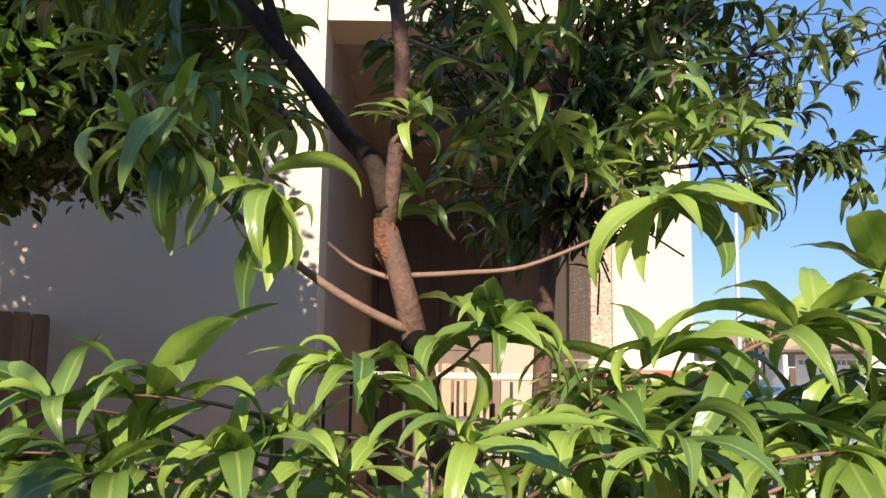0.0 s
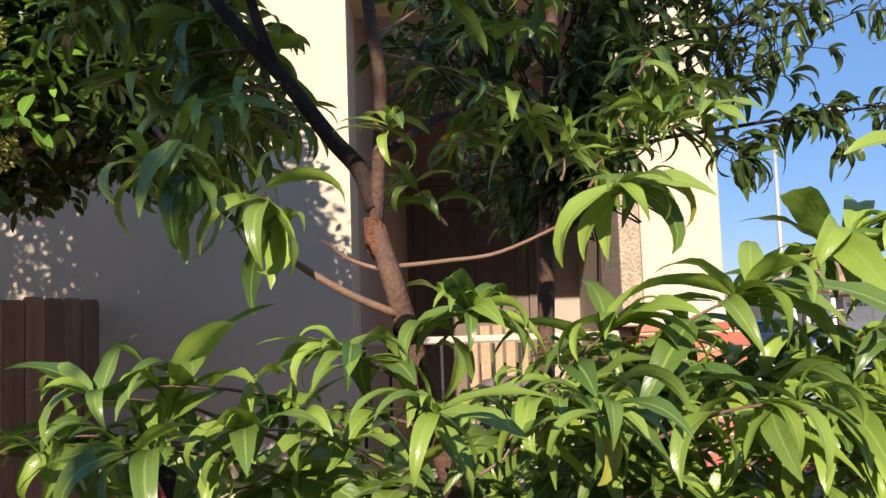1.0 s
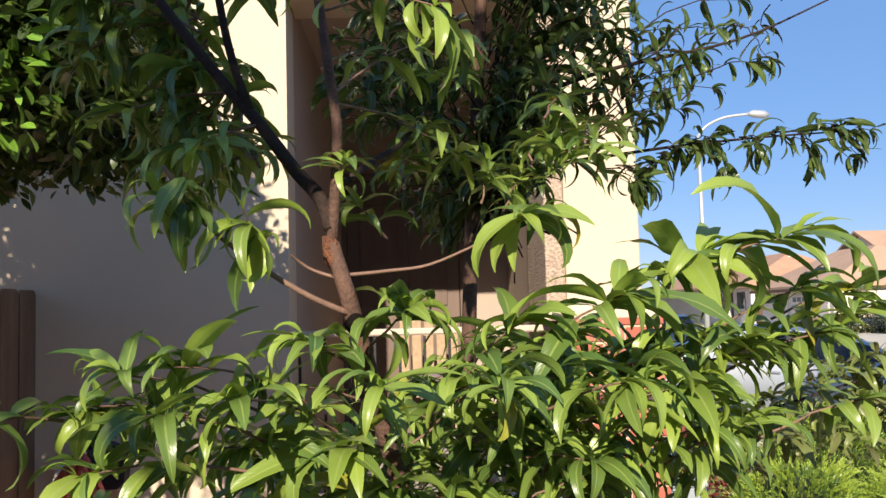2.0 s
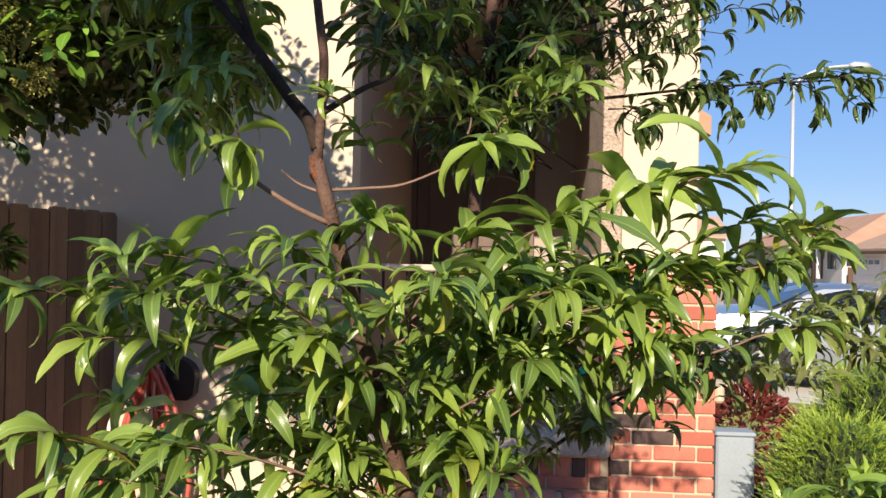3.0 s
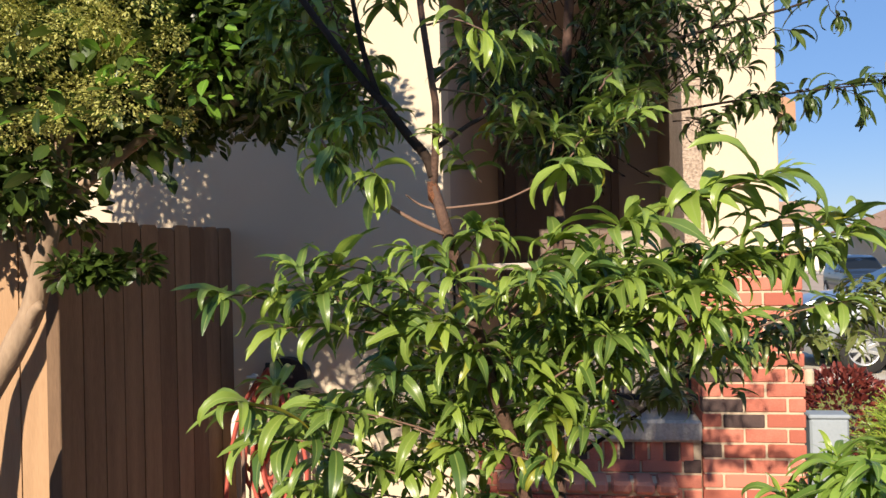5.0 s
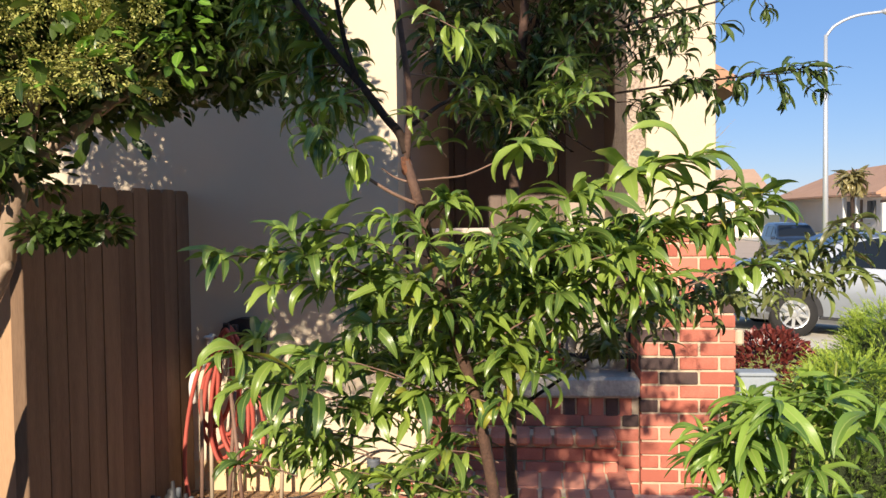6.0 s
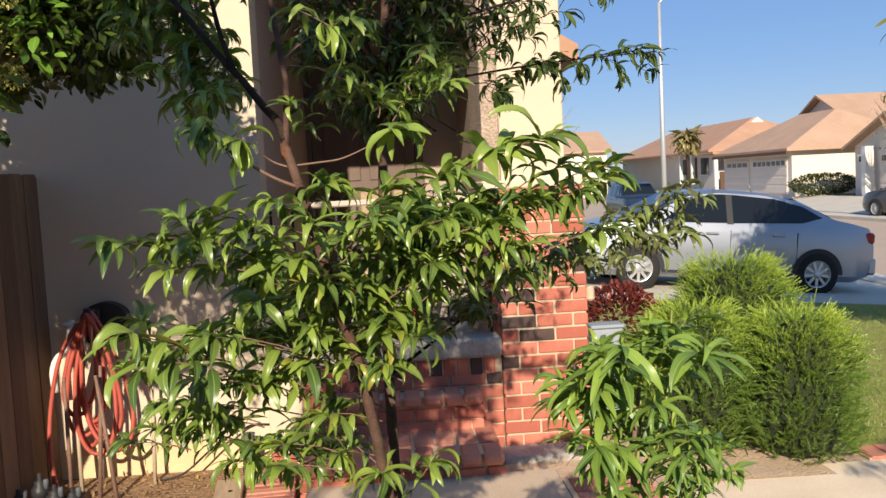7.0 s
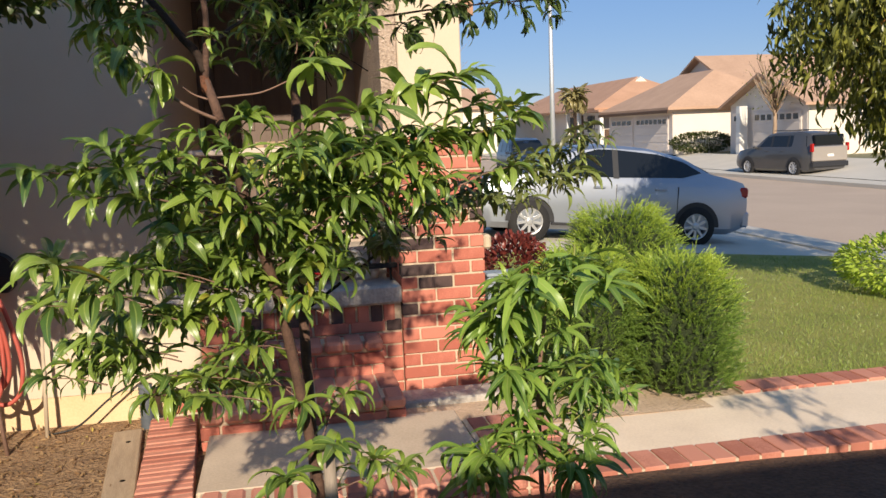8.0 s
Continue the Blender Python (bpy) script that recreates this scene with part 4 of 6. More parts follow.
for k in range(20):
    t = k / 19
    b0 = Vector((0.70, 1.48, 2.03)).lerp(Vector((1.14, 1.50, 2.09)), t) + Vector((0, 0, 0.02 * math.sin(t * 3)))
    shoots2.append((b0, b0 + Vector((rnd(-.02, .05), rnd(-.05, .05), rnd(-.05, .03))), 4))
for k in range(15):
    t = rnd(0, 1)
    b0 = Vector((0.70, 1.55, 2.18)).lerp(Vector((1.12, 1.70, 2.40)), t)
    shoots2.append((b0, b0 + Vector((rnd(-.08, .10), rnd(-.1, .1), rnd(-.1, .08))), 5))
sprays2b = []
for k in range(70):
    t = rnd(0.1, 1.05)
    b0 = Vector((0.50, 1.40, 1.46)).lerp(Vector((1.12, 1.36, 1.70)), t)
    sprays2b.append((b0, b0 + Vector((rnd(-.05, .08), rnd(-.12, .08), rnd(-.05, .06)))))
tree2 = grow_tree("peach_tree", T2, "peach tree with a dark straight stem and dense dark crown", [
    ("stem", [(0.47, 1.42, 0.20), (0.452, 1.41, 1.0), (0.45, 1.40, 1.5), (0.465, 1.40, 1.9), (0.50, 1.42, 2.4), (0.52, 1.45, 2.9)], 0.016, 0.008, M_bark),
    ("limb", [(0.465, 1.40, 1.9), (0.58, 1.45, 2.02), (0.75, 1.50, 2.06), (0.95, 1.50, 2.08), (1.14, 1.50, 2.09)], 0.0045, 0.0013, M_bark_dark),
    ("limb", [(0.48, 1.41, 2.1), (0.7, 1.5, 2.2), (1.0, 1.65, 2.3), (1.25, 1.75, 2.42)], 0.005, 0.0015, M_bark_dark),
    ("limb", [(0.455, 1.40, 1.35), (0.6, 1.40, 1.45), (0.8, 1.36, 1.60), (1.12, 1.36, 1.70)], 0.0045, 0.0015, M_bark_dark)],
    shoots2, 0.054, 120, L_peach_shade, L_peach_shade, M_bark_dark, droop=0.42, pick=lambda p: p.y < 1.5 and p.z < 2.15)

bronze = []
for a, b in sprays2b:
    bronze += rosette(shoot(a - Vector(T2), b - Vector(T2), 0.06, 5, 0.004), 4, 5, rnd(0.045, 0.065), 0.1)
leaf_cloud("low_foliage", PEACH, bronze, L_bronze, tree2, "bronze-tinged small leaves")

# the low young tree beside them
T3 = (0.95, 1.15, 0.20)
sprays3 = []
for k in range(58):
    x, y, z = rnd(-1, 1), rnd(-1, 1), rnd(-1, 1)
    wide = 0.23 * (1.0 - 0.35 * max(z, 0))
    tip = Vector((0.965 + wide * x * math.sqrt(1 - 0.5 * y * y), 1.12 + 0.17 * y, 1.24 + 0.24 * z))
    foot = Vector((0.955, 1.13, min(tip.z - 0.10, 1.34)))
    sprays3.append((foot.lerp(tip, 0.45), tip, 7, 6, rnd(0.085, 0.125), rnd(-0.1, 0.4)))
tree3 = grow_sprays("peach_tree", T3, "low young peach tree with bright arching leaves", [
    ("stem", [(0.95, 1.15, 0.20), (0.96, 1.13, 0.7), (0.95, 1.12, 1.15), (0.97, 1.12, 1.35)], 0.008, 0.004, M_twig),
    ("shoot", [(0.95, 1.12, 1.1), (1.03, 1.14, 1.3), (1.06, 1.17, 1.50)], 0.004, 0.002, M_stem),
    ("shoot", [(0.95, 1.12, 1.1), (0.99, 1.18, 1.3), (1.0, 1.22, 1.46)], 0.004, 0.002, M_stem)],
    sprays3, 200, L_fresh, L_young, M_stem, lambda p: p.y < 1.2, shapes=LANCE)

# Stands out of view, added so that leaf shadows reach the path.
T4 = (2.55, -0.15, 0.20)
shoots4 = []
for k in range(22):
    tip = Vector((2.60 + rnd(-.28, .35), -0.15 + rnd(-.25, .25), rnd(1.68, 2.15)))
    shoots4.append((Vector((2.55, -0.15, tip.z - 0.15)).lerp(tip, 0.3), tip, 7, 0.3))
grow_tree("peach_tree", T4, "unseen peach tree whose leaf shade falls on the path", [
    ("stem", [(2.55, -0.15, 0.20), (2.56, -0.15, 1.0), (2.55, -0.15, 2.0)], 0.014, 0.006, M_bark)], shoots4, 0.085, 0, L_peach, L_peach, M_stem)

# Unseen tree, its crown placed to block sun from steps and limbs.
T5 = (-0.75, -0.95, 0.20)
shoots5 = []
for k in range(40):
    tip = Vector((rnd(-0.12, 0.12), -0.70 + rnd(-.22, .22), rnd(2.80, 3.3)))
    shoots5.append((Vector((-0.10, -0.75, tip.z - 0.18)).lerp(tip, 0.4), tip, 7, 0.3))
for k in range(300):
    tip = Vector((rnd(-0.72, 0.0), -0.70 + rnd(-.22, .22), rnd(2.52, 3.25)))
    shoots5.append((Vector((-0.45, -0.75, tip.z - 0.18)).lerp(tip, 0.4), tip, 7, 0.3))
for k in range(85):
    tip = Vector((rnd(-0.05, 0.50), -0.70 + rnd(-.22, .22), rnd(2.92, 3.75)))
    shoots5.append((Vector((0.05, -0.75, tip.z - 0.18)).lerp(tip, 0.4), tip, 7, 0.3))
grow_tree("peach_tree", T5, "unseen tree added to shade the brick steps and the crowns", [
    ("stem", [(-0.75, -0.95, 0.20), (-0.72, -0.92, 1.2), (-0.60, -0.82, 2.2), (-0.42, -0.72, 3.0)], 0.028, 0.010, M_bark), ("limb", [(-0.60, -0.82, 2.2), (-0.30, -0.76, 2.9), (0.15, -0.72, 3.5)], 0.014, 0.005, M_bark)], shoots5, 0.085, 0, L_peach, L_peach, M_stem)

stake = thing("wooden_stake", (0.49, 1.05, 0.20), "grey weathered wooden stake beside the peach stem", "stake")
part("stake", tube([(0, 0, 0), (-0.005, 0.02, 0.5), (-0.012, 0.05, 0.90)], [0.0165, 0.016, 0.014], 8), M_greywood, stake)

# ---------- broad shrub-tree by the fence ----------
def oval_crown(tree, off, clumps, size, material, name, label, per=60):
    placed = []
    for c, r in clumps:
        for _ in range(per):
            d = Vector((rnd(-1, 1), rnd(-1, 1), rnd(-1, 1)))
            if d.length > 1:
                d.normalize()
            p = Vector(c) + Vector((d.x * r, d.y * r, d.z * r * 0.8)) - off
            way = Vector((d.x + rnd(-.6, .6), d.y + rnd(-.6, .6), d.z * 0.5 + rnd(-.6, .4)))
            placed.append((random.randrange(3), p, basis(way, rnd(-1, 1)), size * rnd(0.7, 1.3)))
    leaf_cloud(name, OVAL, placed, material, tree, label)


TL = Vector((-1.75, 2.45, 0.2))
shrub = thing("shrub_tree", TL, "broad dark evergreen shrub tree with pale bark and yellowish sprays", "tree")
trunkL = [(-1.86, 2.45, 0.2), (-1.78, 2.44, 0.7), (-1.64, 2.42, 1.2), (-1.47, 2.40, 1.47), (-1.385, 2.40, 1.62), (-1.345, 2.40, 1.78), (-1.30, 2.40, 1.95), (-1.24, 2.42, 2.3), (-1.1, 2.45, 2.7)]
second = [(-1.97, 2.45, 0.2), (-1.96, 2.42, 0.9), (-1.93, 2.40, 1.2), (-1.88, 2.40, 1.48), (-1.77, 2.40, 1.69), (-1.64, 2.42, 2.0), (-1.58, 2.45, 2.5)]
for nm, pts, a, b in (("trunk", trunkL, 0.056, 0.026), ("trunk", second, 0.055, 0.022), ("stub", [(-1.40, 2.39, 1.56), (-1.36, 2.37, 1.61), (-1.325, 2.36, 1.635)], 0.024, 0.018), ("limb", [(-1.37, 2.4, 1.70), (-1.44, 2.43, 1.85), (-1.52, 2.46, 2.1), (-1.7, 2.5, 2.6)], 0.016, 0.012),
                      ("limb", [(-1.29, 2.4, 1.97), (-0.9, 2.45, 2.25), (-0.5, 2.5, 2.45)], 0.022, 0.01)):
    part(nm, limb([Vector(p) - TL for p in pts], a, b, 10)[1], M_bark_pale, shrub)
clumps = []
for k in range(860):
    x = rnd(-2.3, -0.55) if k % 6 else rnd(-0.55, -0.20)
    y = rnd(1.95, 3.0)
    if x > -0.38 - 0.27 * (y - 2.3):
        continue
    top_ = 3.9 if x < -1.05 else 3.4 if x < -0.70 else 2.85
    if -2.75 < x + 0.123 * (4.3 - y) - 0.12 < -1.75 and rnd(0, 1) < 0.75:
        continue
    lo = 2.18 if x > -0.78 else 2.36 if x > -1.02 else 2.12
    clumps.append(((x, y, rnd(lo + 0.12, top_)), rnd(0.13, 0.22)))
for k in range(90):
    clumps.append(((rnd(-1.70, -0.88), rnd(2.45, 3.0), rnd(2.28, 2.75)), rnd(0.12, 0.18)))
for k in range(26):
    clumps.append(((rnd(-2.0, -1.45), rnd(2.2, 2.8), rnd(2.02, 2.4)), 0.15))
for k in range(8):
    clumps.append(((rnd(-1.45, -1.15), rnd(2.2, 2.6), rnd(1.92, 2.15)), 0.10))
for k in range(5):
    clumps.append(((rnd(-1.25, -0.98), rnd(2.25, 2.45), rnd(1.70, 1.82)), 0.05))
oval_crown(shrub, TL, clumps, 0.055, L_shrub, "crown", "dark glossy leaves", 75)
clumps = [((rnd(-1.15, -0.46), rnd(1.55, 1.80), rnd(2.10, 2.62)), rnd(0.04, 0.085)) for k in range(74)]
oval_crown(shrub, TL, clumps, 0.0105, L_flower, "flower_sprays", "pale yellow-green flower sprays", 300)
clumps = [((rnd(-1.10, -0.46), rnd(1.52, 1.80), rnd(2.05, 2.6)), 0.12) for k in range(46)]
oval_crown(shrub, TL, clumps, 0.062, L_shrub, "spray_leaves", "dark glossy leaves", 8)
clumps = [((-0.43 + rnd(-.045, .045), 1.80 + rnd(-.06, .06), 2.29 + rnd(-.10, .14)), 0.055) for k in range(7)] + [((rnd(-0.9, -0.5), rnd(1.5, 1.6), rnd(2.08, 2.3)), 0.04) for k in range(5)]
oval_crown(shrub, TL, clumps, 0.048, L_shrub_lit, "sunlit_leaves", "bright green leaves with sunlight in their colour", 9)

# ---------- junipers and garden plants ----------
def juniper(at, rx, rz, n, label, group="juniper bushes"):
    """A bush of feathery plumes: each a short curved stalk set with needles on all sides."""
    ob = thing("juniper_bush", at, label, "bush", group=group)
    placed, lit_tips = [], []
    for i in range(n):
        t, a = rnd(0, 1) ** 0.85, rnd(0, 6.283)
        prof = math.sin(math.pi * min(t * 0.70 + 0.26, 1)) ** 0.40
        lump = 1 + 0.34 * noise.noise(Vector((math.cos(a) * 1.7 + at[0] * 3, math.sin(a) * 1.7, t * 3.0))) + 0.16 * noise.noise(Vector((math.cos(a) * 5, math.sin(a) * 5, t * 8 + at[0])))
        r = rx * prof * lump * rnd(0.72, 0.93)
        p = Vector((r * math.cos(a), r * math.sin(a), 2 * rz * t * 0.90 + 0.02))
        lean = Vector((math.cos(a) * rnd(0.3, 1.0) + rnd(-.35, .35), math.sin(a) * rnd(0.3, 1.0) + rnd(-.35, .35), rnd(0.15, 1.1))).normalized()
        long_ = rnd(0.05, 0.12) * (1.0 + 0.5 * t)
        fork = basis(lean, rnd(0, 6.3))
        for j in range(34):
            u = j / 33
            q = p + lean * long_ * u + Vector((0, 0, -0.02 * u * u))
            turn = j * 2.4
            way = fork @ Vector((math.cos(turn) * 0.6 * (1.1 - u), 1.0, math.sin(turn) * 0.6 * (1.1 - u)))
            # Upper plume ends take the paler copy, as if the sun lit them.
            (lit_tips if t > rnd(0.55, 1.0) and u > 0.3 else placed).append((j % 2, q, basis(way, turn), rnd(0.014, 0.027) * (1.1 - 0.35 * u)))
    blades = [leaf_shape(1, 0.16, 0.5, 0.0, 0.3, 2, cols=1), leaf_shape(1, 0.20, -0.4, 0.0, -0.3, 2, cols=1)]
    leaf_cloud("needles", blades, placed, L_juniper, ob, "feathery green needle sprays")
    leaf_cloud("young_needles", blades, lit_tips, L_juniper_lit, ob, "yellow-green needle tips, sunlight in their colour")
    # Solid filler against gaps; the bush's inner shade is its dark colour.
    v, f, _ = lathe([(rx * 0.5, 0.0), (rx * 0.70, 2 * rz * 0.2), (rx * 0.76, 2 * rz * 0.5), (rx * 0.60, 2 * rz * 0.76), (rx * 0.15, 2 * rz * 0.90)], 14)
    part("shade_core", (v, f, True), M_needle_core, ob, "solid filler in the dark tone of the bush's inner shade")
    return ob


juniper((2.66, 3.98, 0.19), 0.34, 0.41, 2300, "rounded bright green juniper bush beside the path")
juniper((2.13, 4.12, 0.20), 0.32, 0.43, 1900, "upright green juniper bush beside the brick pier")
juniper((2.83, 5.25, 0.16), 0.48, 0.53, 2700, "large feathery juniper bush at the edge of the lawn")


def leafy_bush(name, at, rx, ry, rz, n, size, material, label, group=""):
    ob = thing(name, at, label, "bush", group=group)
    placed = []
    for i in range(n):
        d = Vector((rnd(-1, 1), rnd(-1, 1), rnd(-1, 1)))
        while d.length > 1:
            d = Vector((rnd(-1, 1), rnd(-1, 1), rnd(-1, 1)))
        d = d.normalized() * (d.length ** 0.4)
        placed.append((random.randrange(3), Vector((d.x * rx, d.y * ry, rz + d.z * rz)), basis(d + Vector((rnd(-.6, .6), rnd(-.6, .6), rnd(-.3, .6))), rnd(-1, 1)), size * rnd(.6, 1.3)))
    leaf_cloud("leaves", OVAL, placed, material, ob)
    return ob


leafy_bush("red_shrub", (2.17, 5.85, 0.15), 0.36, 0.28, 0.40, 3400, 0.05, L_red, "low dark red-leaved shrub behind the brick pier")
leafy_bush("lawn_bush", (6.70, 6.9, -0.02), 0.82, 0.7, 0.30, 4200, 0.06, L_juniper_lit, "low rounded light green bush on the lawn")
b1 = thing("utility_box", (1.83, 4.9, 0.2), "small pale blue utility box beside the brick pier", "box")
part("body", box(-0.105, 0.105, -0.07, 0.07, 0.0, 0.60, 0.012), M_paleblue, b1)
part("lid", box(-0.112, 0.112, -0.077, 0.077, 0.60, 0.625, 0.008), M_paleblue, b1)


# a large ash tree that reaches in from the side
TA = Vector((6.4, 5.5, 0.02))
ash = thing("ash_tree", TA, "lawn tree with hanging yellow-green and reddish leaves", "tree")
part("trunk", limb([(0, 0, 0), (0.05, 0.05, 1.2), (0.0, 0.05, 2.4), (-0.1, 0.0, 4.2)], 0.11, 0.04, 12)[1], M_bark_pale, ash)
for tip in ((-1.8, 0.3, 2.7), (-1.2, -0.7, 3.3), (1.4, 0.3, 3.2), (0.3, 1.0, 3.5), (-0.7, 0.6, 3.8)):
    part("limb", limb([(0.0, 0.05, 1.9), (tip[0] * .5, tip[1] * .5, 1.9 + (tip[2] - 1.9) * .7), tip], 0.045, 0.012)[1], M_bark_pale, ash)
placed = []
for k in range(2300):
    c = Vector((rnd(-2.1, 2.6) if k % 3 == 0 else rnd(-2.1, 0.6), rnd(-1.3, 1.3), rnd(1.3, 4.7)))
    e = Vector(((c.x - 0.28 * (c.z - 2.5)) / 2.05, c.y / 1.3, (c.z - 2.85) / 1.85))
    if e.length > 1 or c.z < max(2.10 - 0.60 * (c.x + 1.6), 1.45, 1.75 - 0.6 * c.y if c.y < 0.2 else 0):
        continue
    for j in range(random.randrange(22, 50)):
        p = c + Vector((rnd(-.17, .17), rnd(-.17, .17), rnd(-.24, .16)))
        placed.append((random.randrange(6), p, basis(Vector((rnd(-.5, .5), rnd(-.5, .5), rnd(-1.3, -0.1))), rnd(-2, 2)), rnd(.08, .15)))
leaf_cloud("crown", SLIM, placed, L_autumn, ash, "hanging narrow leaves, some turned red")

# ---------- hose, stakes and small things by the wall ----------
hose = thing("garden_hose", (-1.17, 4.16, 0.34), "coiled red garden hose hanging in long loops on a wall hook", "hose")
# each loop: offset of its lowest point, half width, length
loops = ((-0.08, 0.115, 0.66), (0.00, 0.135, 0.76), (0.10, 0.165, 0.75), (-0.02, 0.10, 0.60), (-0.05, 0.085, 0.72), (0.05, 0.12, 0.68), (-0.11, 0.10, 0.56))
pts = []
for n_, (dx, hw, ln) in enumerate(loops):
    for i in range(22):
        a = i / 22 * 2 * math.pi
        down = (1 - math.cos(a)) / 2
        pts.append(Vector((dx * down ** 0.8 + hw * math.sin(a) * (0.28 + 0.72 * down ** 0.75) + rnd(-.003, .003), -0.075 + 0.03 * math.sin(a + n_) - 0.012 * (n_ % 3), 0.845 - ln * down + 0.006 * (n_ % 4))))
part("coil", tube(smooth_line(pts, 2), 0.0118, 8), M_hose, hose)
part("tail", tube(smooth_line([(-0.07, -0.07, 0.80), (-0.17, -0.09, 0.62), (-0.235, -0.10, 0.35), (-0.25, -0.12, 0.1), (-0.22, -0.14, -0.09)]), 0.0118, 8), M_hose, hose)
part("hook", join([box(-0.02, 0.02, -0.11, 0.02, 0.805, 0.83, 0.006), box(-0.02, 0.02, -0.115, -0.10, 0.805, 0.885, 0.006), box(-0.02, 0.02, 0.0, 0.035, 0.78, 0.86, 0.006)]), M_plastic, hose, "dark iron wall hook")
part("strap", tube(smooth_line([(-0.022, -0.118, 0.82), (-0.018, -0.13, 0.68), (0.004, -0.13, 0.60), (0.026, -0.118, 0.82)]), 0.006, 6), M_bamboo, hose, "pale tie round the coil")
arch = [(0.03 + 0.13 * math.cos(math.pi * k / 16), 0.79 + 0.10 * math.sin(math.pi * k / 16)) for k in range(17)]
part("hanger", prism(arch + [(-0.09, 0.70), (-0.06, 0.67), (0.12, 0.67), (0.15, 0.70)], 0.05, 0.125), M_plastic, hose, "dark arched hose hanger")
spout = thing("wall_spout", (-1.36, 4.22, 0.80), "cream painted pipe elbow standing out of the wall", "pipe")
part("riser", tube(smooth_line([(0.03, 0.04, 0.33), (0.03, 0.0, 0.27), (0.02, -0.03, 0.18), (-0.02, -0.06, 0.15), (-0.05, -0.07, 0.08), (-0.048, -0.07, -0.04)]), [0.02] * 26, 10), M_white, spout)
part("handle", lathe([(0.004, 0.0), (0.022, 0.004), (0.026, 0.012), (0.02, 0.02), (0.004, 0.022)], 12), M_white, spout).location = (0.03, -0.03, 0.315)
for i, (x, y, h, lean, m) in enumerate(((-1.31, 4.00, 0.66, -0.01, M_twig), (-1.26, 4.02, 0.74, -0.02, M_bamboo), (-1.15, 3.96, 0.72, 0.04, M_twig), (-1.04, 3.90, 0.68, -0.08, M_twig), (-0.91, 4.14, 0.56, 0.01, M_bamboo), (-1.20, 4.14, 0.5, 0.02, M_bamboo))):
    s = thing("garden_stake", (x, y, 0.2), "thin pale wooden garden stake leaning by the wall", "stake", group="stakes by the hose")
    part("stake", tube([(0, 0, 0), (lean * .5, 0.03, h * .5), (lean, 0.05, h)], [0.012, 0.011, 0.009], 7), m, s)
pipe = thing("drain_pipe", (-0.385, 4.14, 0.2), "grey corrugated drain pipe stub at the foot of the wall", "pipe")
prof = []
for i in range(26):
    prof.append((0.040 if i % 2 else 0.035, i * 0.0105))
part("pipe", lathe(prof, 18), M_pipe, pipe)
cable = thing("cable", (-0.9, 4.2, 0.2), "thin dark cable running along the wall into the soil", "cable")
part("cable", tube(smooth_line([(0.0, -0.06, 0.03), (0.15, -0.05, 0.06), (0.33, -0.03, 0.2), (0.5, 0.07, 0.27), (0.62, 0.08, 0.27)]), 0.006, 6), M_iron, cable)
valve = thing("irrigation_valve", (-1.42, 3.85, 0.2), "cluster of dark irrigation valves on the soil", "valve")
for x, y, h in ((-0.10, 0.0, 0.13), (0.0, 0.03, 0.20), (0.09, -0.02, 0.15), (0.16, 0.03, 0.11)):
    body = part("valve_body", lathe([(0.028, 0), (0.028, h * .35), (0.044, h * .38), (0.046, h * .5), (0.044, h * .62), (0.030, h * .68), (0.030, h * .78), (0.012, h * .82), (0.011, h), (0.003, h * 1.01)], 12), M_plastic, valve)
    body.location = (x, y, 0)
    part("solenoid", lathe([(0.014, 0), (0.014, 0.045), (0.010, 0.05), (0.002, 0.051)], 10), M_pipe, body, "grey solenoid cap").location = (0.036, -0.012, h * .6)
part("manifold", tube([(-0.16, 0.01, 0.03), (0.0, 0.012, 0.032), (0.22, 0.01, 0.03)], 0.016, 9), M_pipe, valve, "grey feed pipe")

# ---------- railing and porch things ----------
rail = thing("porch_railing", (0.0, 4.42, 0.90), "black iron porch railing on the low wall", "railing")
part("bottom_rail", box(-0.28, 1.07, -0.018, 0.018, 0.075, 0.105, 0.003), M_iron, rail)
part("top_rail", box(-0.28, 1.07, -0.025, 0.025, 0.785, 0.82, 0.008), M_stucco_wall, rail, "cream painted handrail")
for k in range(11):
    x = -0.22 + k * 0.125
    part("baluster", box(x - .007, x + .007, -0.007, 0.007, 0.0 if k in (0, 10) else 0.105, 0.78, 0.001), M_iron, rail)


